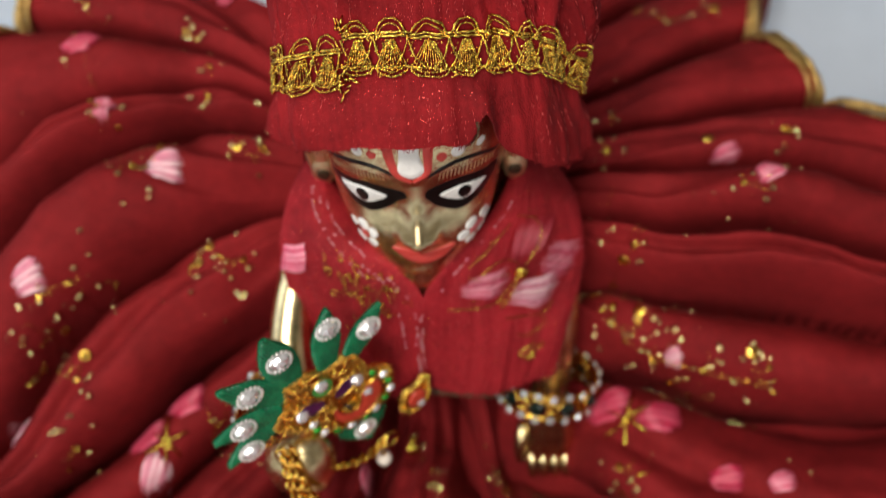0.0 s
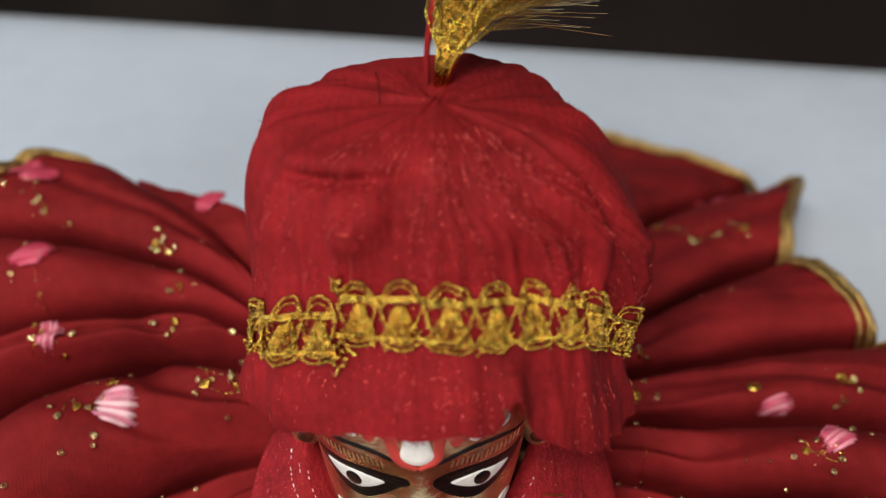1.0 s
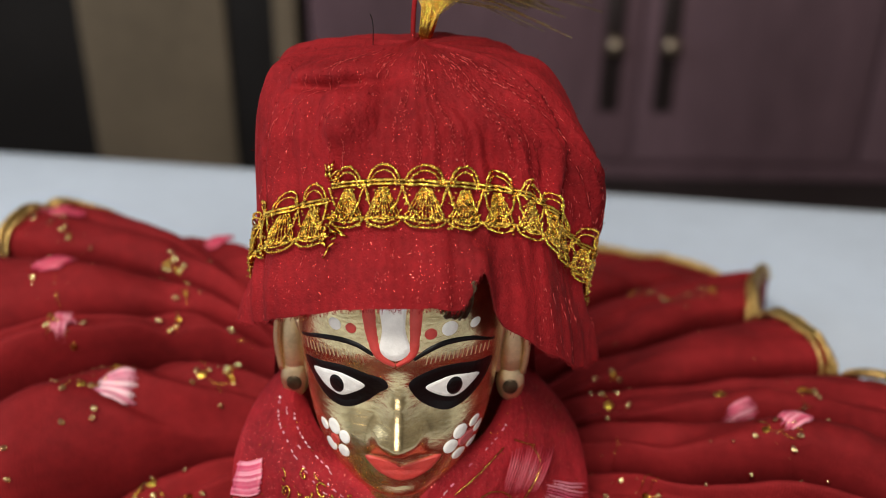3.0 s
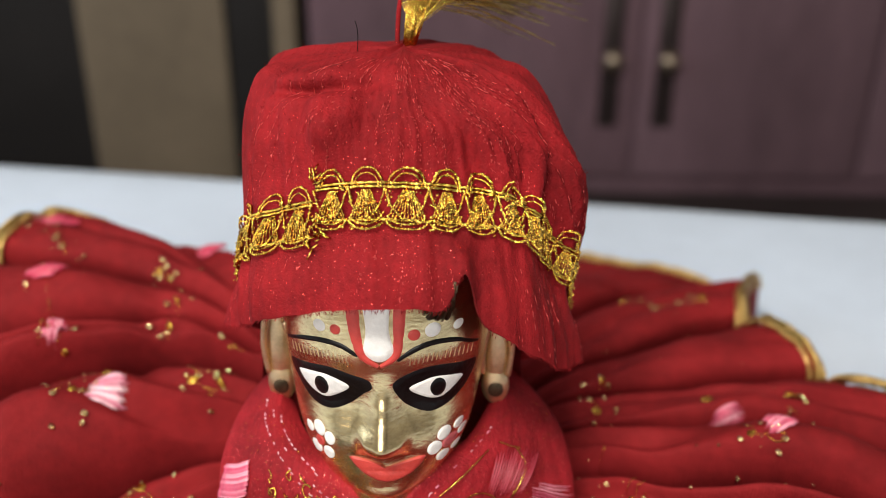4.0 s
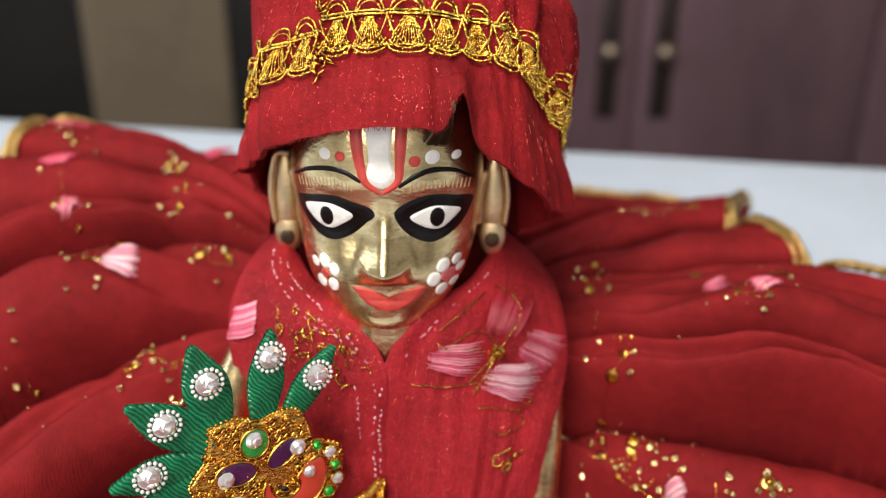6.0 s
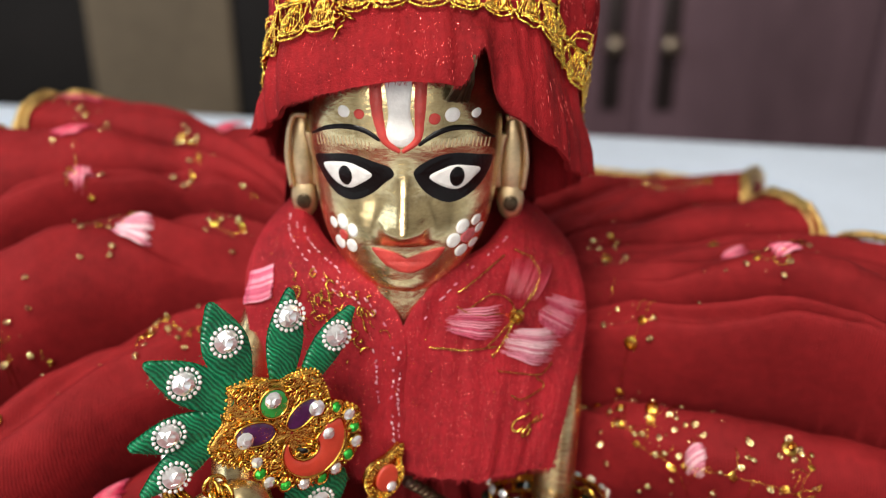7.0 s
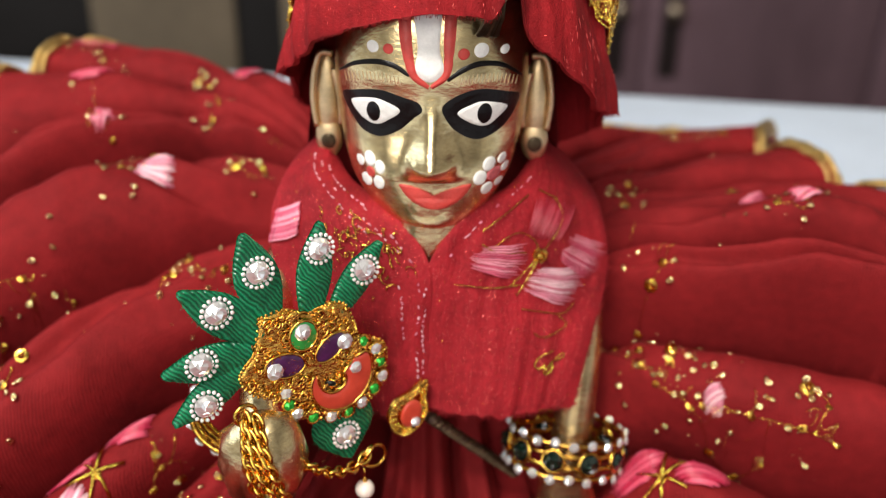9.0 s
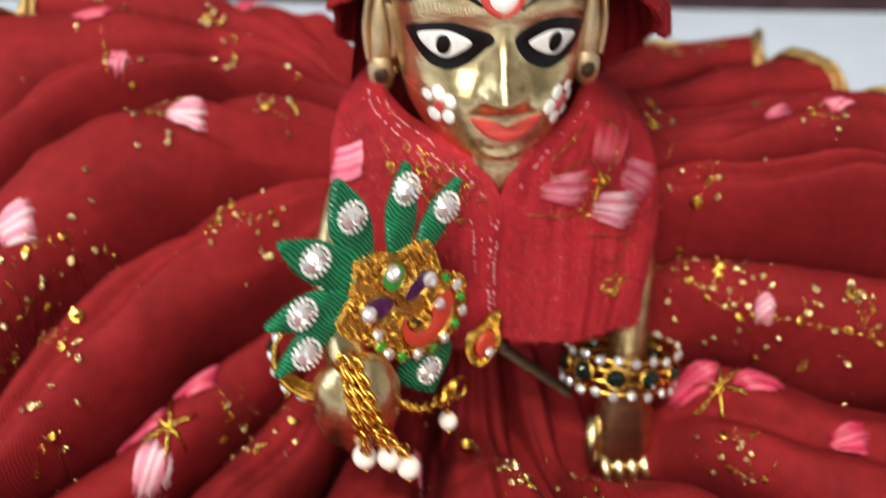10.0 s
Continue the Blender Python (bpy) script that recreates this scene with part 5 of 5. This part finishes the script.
    for k in range(190):
        p = random.choice(ring)
        f = random.uniform(0.3, 0.96)
        c = mid + (p - mid) * f
        ball(bm, bro(c.x, c.y, 2.5), random.uniform(0.0004, 0.0008), 6, 4)
    wpart("filigree", bm, GOLD, b, "gold wire scrolls and grains")

    def enamel(pts, m, h, name, rim=True):
        r = smooth_curve([(p, q, 0) for p, q in pts + pts[:1]], 6)[:-1]
        c = sum(r, Vector()) / len(r)
        e = bmesh.new()
        vr = skin(e, [[bro(*(c + (p - c) * f).xy, h + dh) for p in r] for f, dh in ((1, -0.8), (1, 0.0), (0.9, 0.15), (0.5, 0.2), (0.05, 0.2))], True, flip=True)
        e.faces.new(vr[-1][::-1])
        wpart(name, e, m, b)
        if rim:
            e = bmesh.new()
            tube(e, [bro(p.x, p.y, h + 0.1) for p in r], 0.00042, 5, True)
            wpart("rim", e, GOLD, b)

    def oval(cx, cy, a, bb, rot):
        t = math.radians(rot)
        return [(cx + a * math.cos(k) * math.cos(t) - bb * math.sin(k) * math.sin(t), cy + a * math.cos(k) * math.sin(t) + bb * math.sin(k) * math.cos(t)) for k in [i * math.tau / 10 for i in range(10)]]

    enamel(oval(-8.5, 15.2, 4.2, 4.4, 0), ENAMEL_GREEN, 3.0, "green_enamel")
    enamel(oval(-0.6, 9.2, 5.6, 3.2, 32), ENAMEL_PURPLE, 3.0, "purple_enamel")
    enamel(oval(-14.6, 7.8, 6.0, 3.6, -12), ENAMEL_PURPLE, 3.0, "purple_enamel")
    # comma-shaped red enamel: a thick crescent that swells to a round head
    rows = []
    e = bmesh.new()
    for j in range(40):
        f = j / 39
        a = math.radians(158 + 240 * f)
        cxy = Vector((0.4 + 7.0 * math.cos(a), -1.0 + 7.2 * math.sin(a)))
        w = 0.5 + 3.1 * min(1, 1.7 * f) ** 0.8 + 3.4 * max(0, f - 0.62)
        if f > 0.93:
            w *= math.sqrt(max(0.02, 1 - ((f - 0.93) / 0.07) ** 2))
        o = Vector((math.cos(a), math.sin(a)))
        rows.append([bro(*(cxy + o * w * s), 3.1 + 0.5 * math.sqrt(max(0, 1 - s * s))) for s in (-1, -0.9, -0.5, 0, 0.5, 0.9, 1)])
    skin(e, rows)
    wpart("red_enamel", e, ENAMEL_RED, b, "brick-red enamel comma")
    e = bmesh.new()
    for s, rr in ((-1, 0.0005), (1, 0.0006)):
        tube(e, [r[0 if s < 0 else -1] + BN * 0.0001 for r in rows], rr, 5)
    for k in range(44):
        a = k * math.tau / 44
        ball(e, bro(0.4 + 11.6 * math.cos(a), -1.0 + 11.4 * math.sin(a), 2.6), 0.00062, 6, 4)
    wpart("rim", e, GOLD, b)
    e = bmesh.new()
    ball(e, bro(-1.7, -2.2, 2.9), 0.0013, 10, 6, (1.3, 0.5, 0.7))
    wpart("eye", e, BLACK, b)
    for x, y, r, m in ((-8.7, 16.4, 2.5, 0), (3.6, 9.8, 2.4, 0), (-17.8, 7.2, 2.5, 0), (6.4, 0.7, 2.0, 0)):
        seat(gem_mesh("rhinestone", r / 1000, CRYSTAL, 9), "rhinestone", bro(x, y, 3.3), BN, b, random.uniform(0, 40))
    rim = ((9.7, 7.5), (13.7, 3.8), (14.9, -0.7), (15.2, -5.6), (12.2, -8.9), (7.9, -11.9), (3.3, -13.3), (-2.2, -12.9), (-7.7, -11.2), (-12.3, -8.4), (-14.5, -4.8), (-15.1, -0.8))
    for k, (x, y) in enumerate(rim):
        green = k % 2 == 0 and k < 11
        ob = seat(GEM_GREEN if green else GEM_SMALL, "green_stone" if green else "rhinestone", bro(x, y, 2.5), BN, b, random.uniform(0, 40), 1.05 if green else 1.15)
        e = bmesh.new()
        tube(e, [bro(x + 1.95 * math.cos(t), y + 1.95 * math.sin(t), 2.5) for t in [i * math.tau / 12 for i in range(12)]], 0.00045, 5, True)
        wpart("bezel", e, GOLD, b)
    # paisley pendant on the end of the chain
    e = bmesh.new()
    pr = smooth_curve([(p, q, 0) for p, q in ((19.0, -27.5), (17.5, -22.0), (20.5, -17.5), (26.0, -15.8), (31.0, -13.4), (30.2, -19.0), (30.6, -24.0), (27.5, -28.2), (22.5, -29.6), (19.0, -27.5))], 5)[:-1]
    c = sum(pr, Vector()) / len(pr)
    skin(e, [[bro(*(c + (p - c) * f).xy, h) for p in pr] for f, h in ((1, -0.8), (1, 0.8), (0.9, 1.4), (0.5, 1.5), (0.03, 1.5))], True, flip=True)
    for f, r in ((1.0, 0.0007), (0.86, 0.0006), (0.72, 0.0005)):
        for p in pr[::2] if f < 1 else pr:
            q = c + (p - c) * f
            ball(e, bro(q.x, q.y, 1.5), r, 6, 4)
    wpart("paisley", e, GOLD, b, "gold beaded paisley pendant")
    enamel(oval(25.0, -22.8, 3.6, 4.4, -20), ENAMEL_RED, 2.0, "red_enamel", False)
    seat(GEM_SMALL, "rhinestone", bro(26.0, -25.8, 2.4), BN, b)
    # chains: each link a ring turned against the next
    link = bmesh.new()
    tube(link, [(0.0022 * math.cos(t), 0.0014 * math.sin(t), 0) for t in [i * math.tau / 12 for i in range(12)]], 0.00062, 6, True)
    link = mesh_from(link, "link", GOLD)

    def chain(pts, name):
        line = smooth_curve(pts, 24)
        holder = bmesh.new()
        tube(holder, line[:2], 0.0003, 4)
        h = wpart(name, holder, GOLD, b, "twisted gold link chain")
        run, last = 1.0, line[0]
        k = 0
        for i in range(1, len(line)):
            run += (line[i] - last).length
            last = line[i]
            if run > 0.0021:
                run = 0
                d = (line[i] - line[i - 1]).normalized()
                ob = new("link", link)
                ob.matrix_world = Matrix.Translation(line[i]) @ d.to_track_quat("X", "Z").to_matrix().to_4x4() @ pose(0, 0, 0, 45 + 90 * (k % 2), 12, 18)
                ob.parent = h
                k += 1

    chain([(-0.0330, 0.1640, 0.0210), (-0.0315, 0.1560, 0.0120), (-0.0290, 0.1535, 0.0030), (-0.0285, 0.1560, -0.0040)], "chain")
    chain([(-0.0325, 0.1640, 0.0205), (-0.0285, 0.1545, 0.0105), (-0.0245, 0.1530, 0.0030), (-0.0215, 0.1545, -0.0025)], "chain")
    chain([(-0.0300, 0.1640, 0.0200), (-0.0260, 0.1550, 0.0120), (-0.0215, 0.1535, 0.0020), (-0.0175, 0.1545, -0.0055)], "chain")
    chain([(-0.0300, 0.1660, 0.0180), (-0.0210, 0.1660, 0.0060), (-0.0130, 0.1715, -0.0035), (-0.0060, 0.1775, -0.0060), (-0.0010, 0.1810, -0.0020)], "chain")
    for p, r in (((-0.0330, 0.1640, 0.0215), 0.0030), ((-0.0005, 0.1820, -0.0055), 0.0036)):
        e = bmesh.new()
        tube(e, [Vector(p) + (B1 * math.cos(t) + B2 * math.sin(t)) * r for t in [i * math.tau / 20 for i in range(20)]], 0.0006, 6, True)
        wpart("ring", e, GOLD, b)
    for p, r in (((-0.0290, 0.1580, -0.0080), 0.0035), ((-0.0222, 0.1550, -0.0060), 0.0035), ((-0.0170, 0.1550, -0.0100), 0.0035), ((-0.0035, 0.1800, -0.0165), 0.0030)):
        e = bmesh.new()
        ball(e, p, r, 20, 12)
        wpart("pearl", e, PEARL, b, "round cream pearl")
        e = bmesh.new()
        ball(e, Vector(p) + Vector((0, -0.0005, -r - 0.0008)), 0.0011, 8, 6)
        ball(e, Vector(p) + Vector((0, 0, r + 0.0004)), 0.0009, 8, 6)
        tube(e, [Vector(p) + Vector((0, 0, r)), Vector(p) + Vector((0, 0, r + 0.005))], 0.0003, 4)
        wpart("bead_cap", e, GOLD, b)


brooch()

# ---- small flute-like rod under the stole, and a loose crystal bead on the dress ----


def rod():
    f = thing("rod", (0.03, 0.212, -0.012), "thin dark brown twisted rod under the stole", "rod")
    a, b = Vector((0.0150, 0.2030, -0.0064)), Vector((0.0450, 0.2220, -0.0440))
    d = (b - a).normalized()
    bm = bmesh.new()
    tube(bm, [a + (b - a) * t for t in [k / 12 for k in range(13)]], 0.0016, 10)
    wpart("shaft", bm, ROD, f)
    s = d.cross(Vector((0, 0, 1))).normalized()
    t = s.cross(d)
    for ph in (0.0, math.pi):
        bm = bmesh.new()
        tube(bm, [a + (b - a) * (k / 150) + (s * math.cos(k * 0.42 + ph) + t * math.sin(k * 0.42 + ph)) * 0.0015 for k in range(151)], 0.0006, 5)
        wpart("winding", bm, HAIR, f, "bronze winding")


rod()
bm = bmesh.new()
x, y = 0.004, 0.198
p = dress_point(x, y, 0.0022)
ball(bm, p, 0.0026, 8, 6)
tube(bm, [p + Vector((0.0018 * math.cos(t), -0.0008, 0.0026 + 0.0004 * math.sin(t))) for t in [k * math.tau / 10 for k in range(10)]], 0.0006, 5, True)
tagged(part("bead", bm, GOLD, smooth=False), "loose faceted gold bead lying on the dress", "bead")
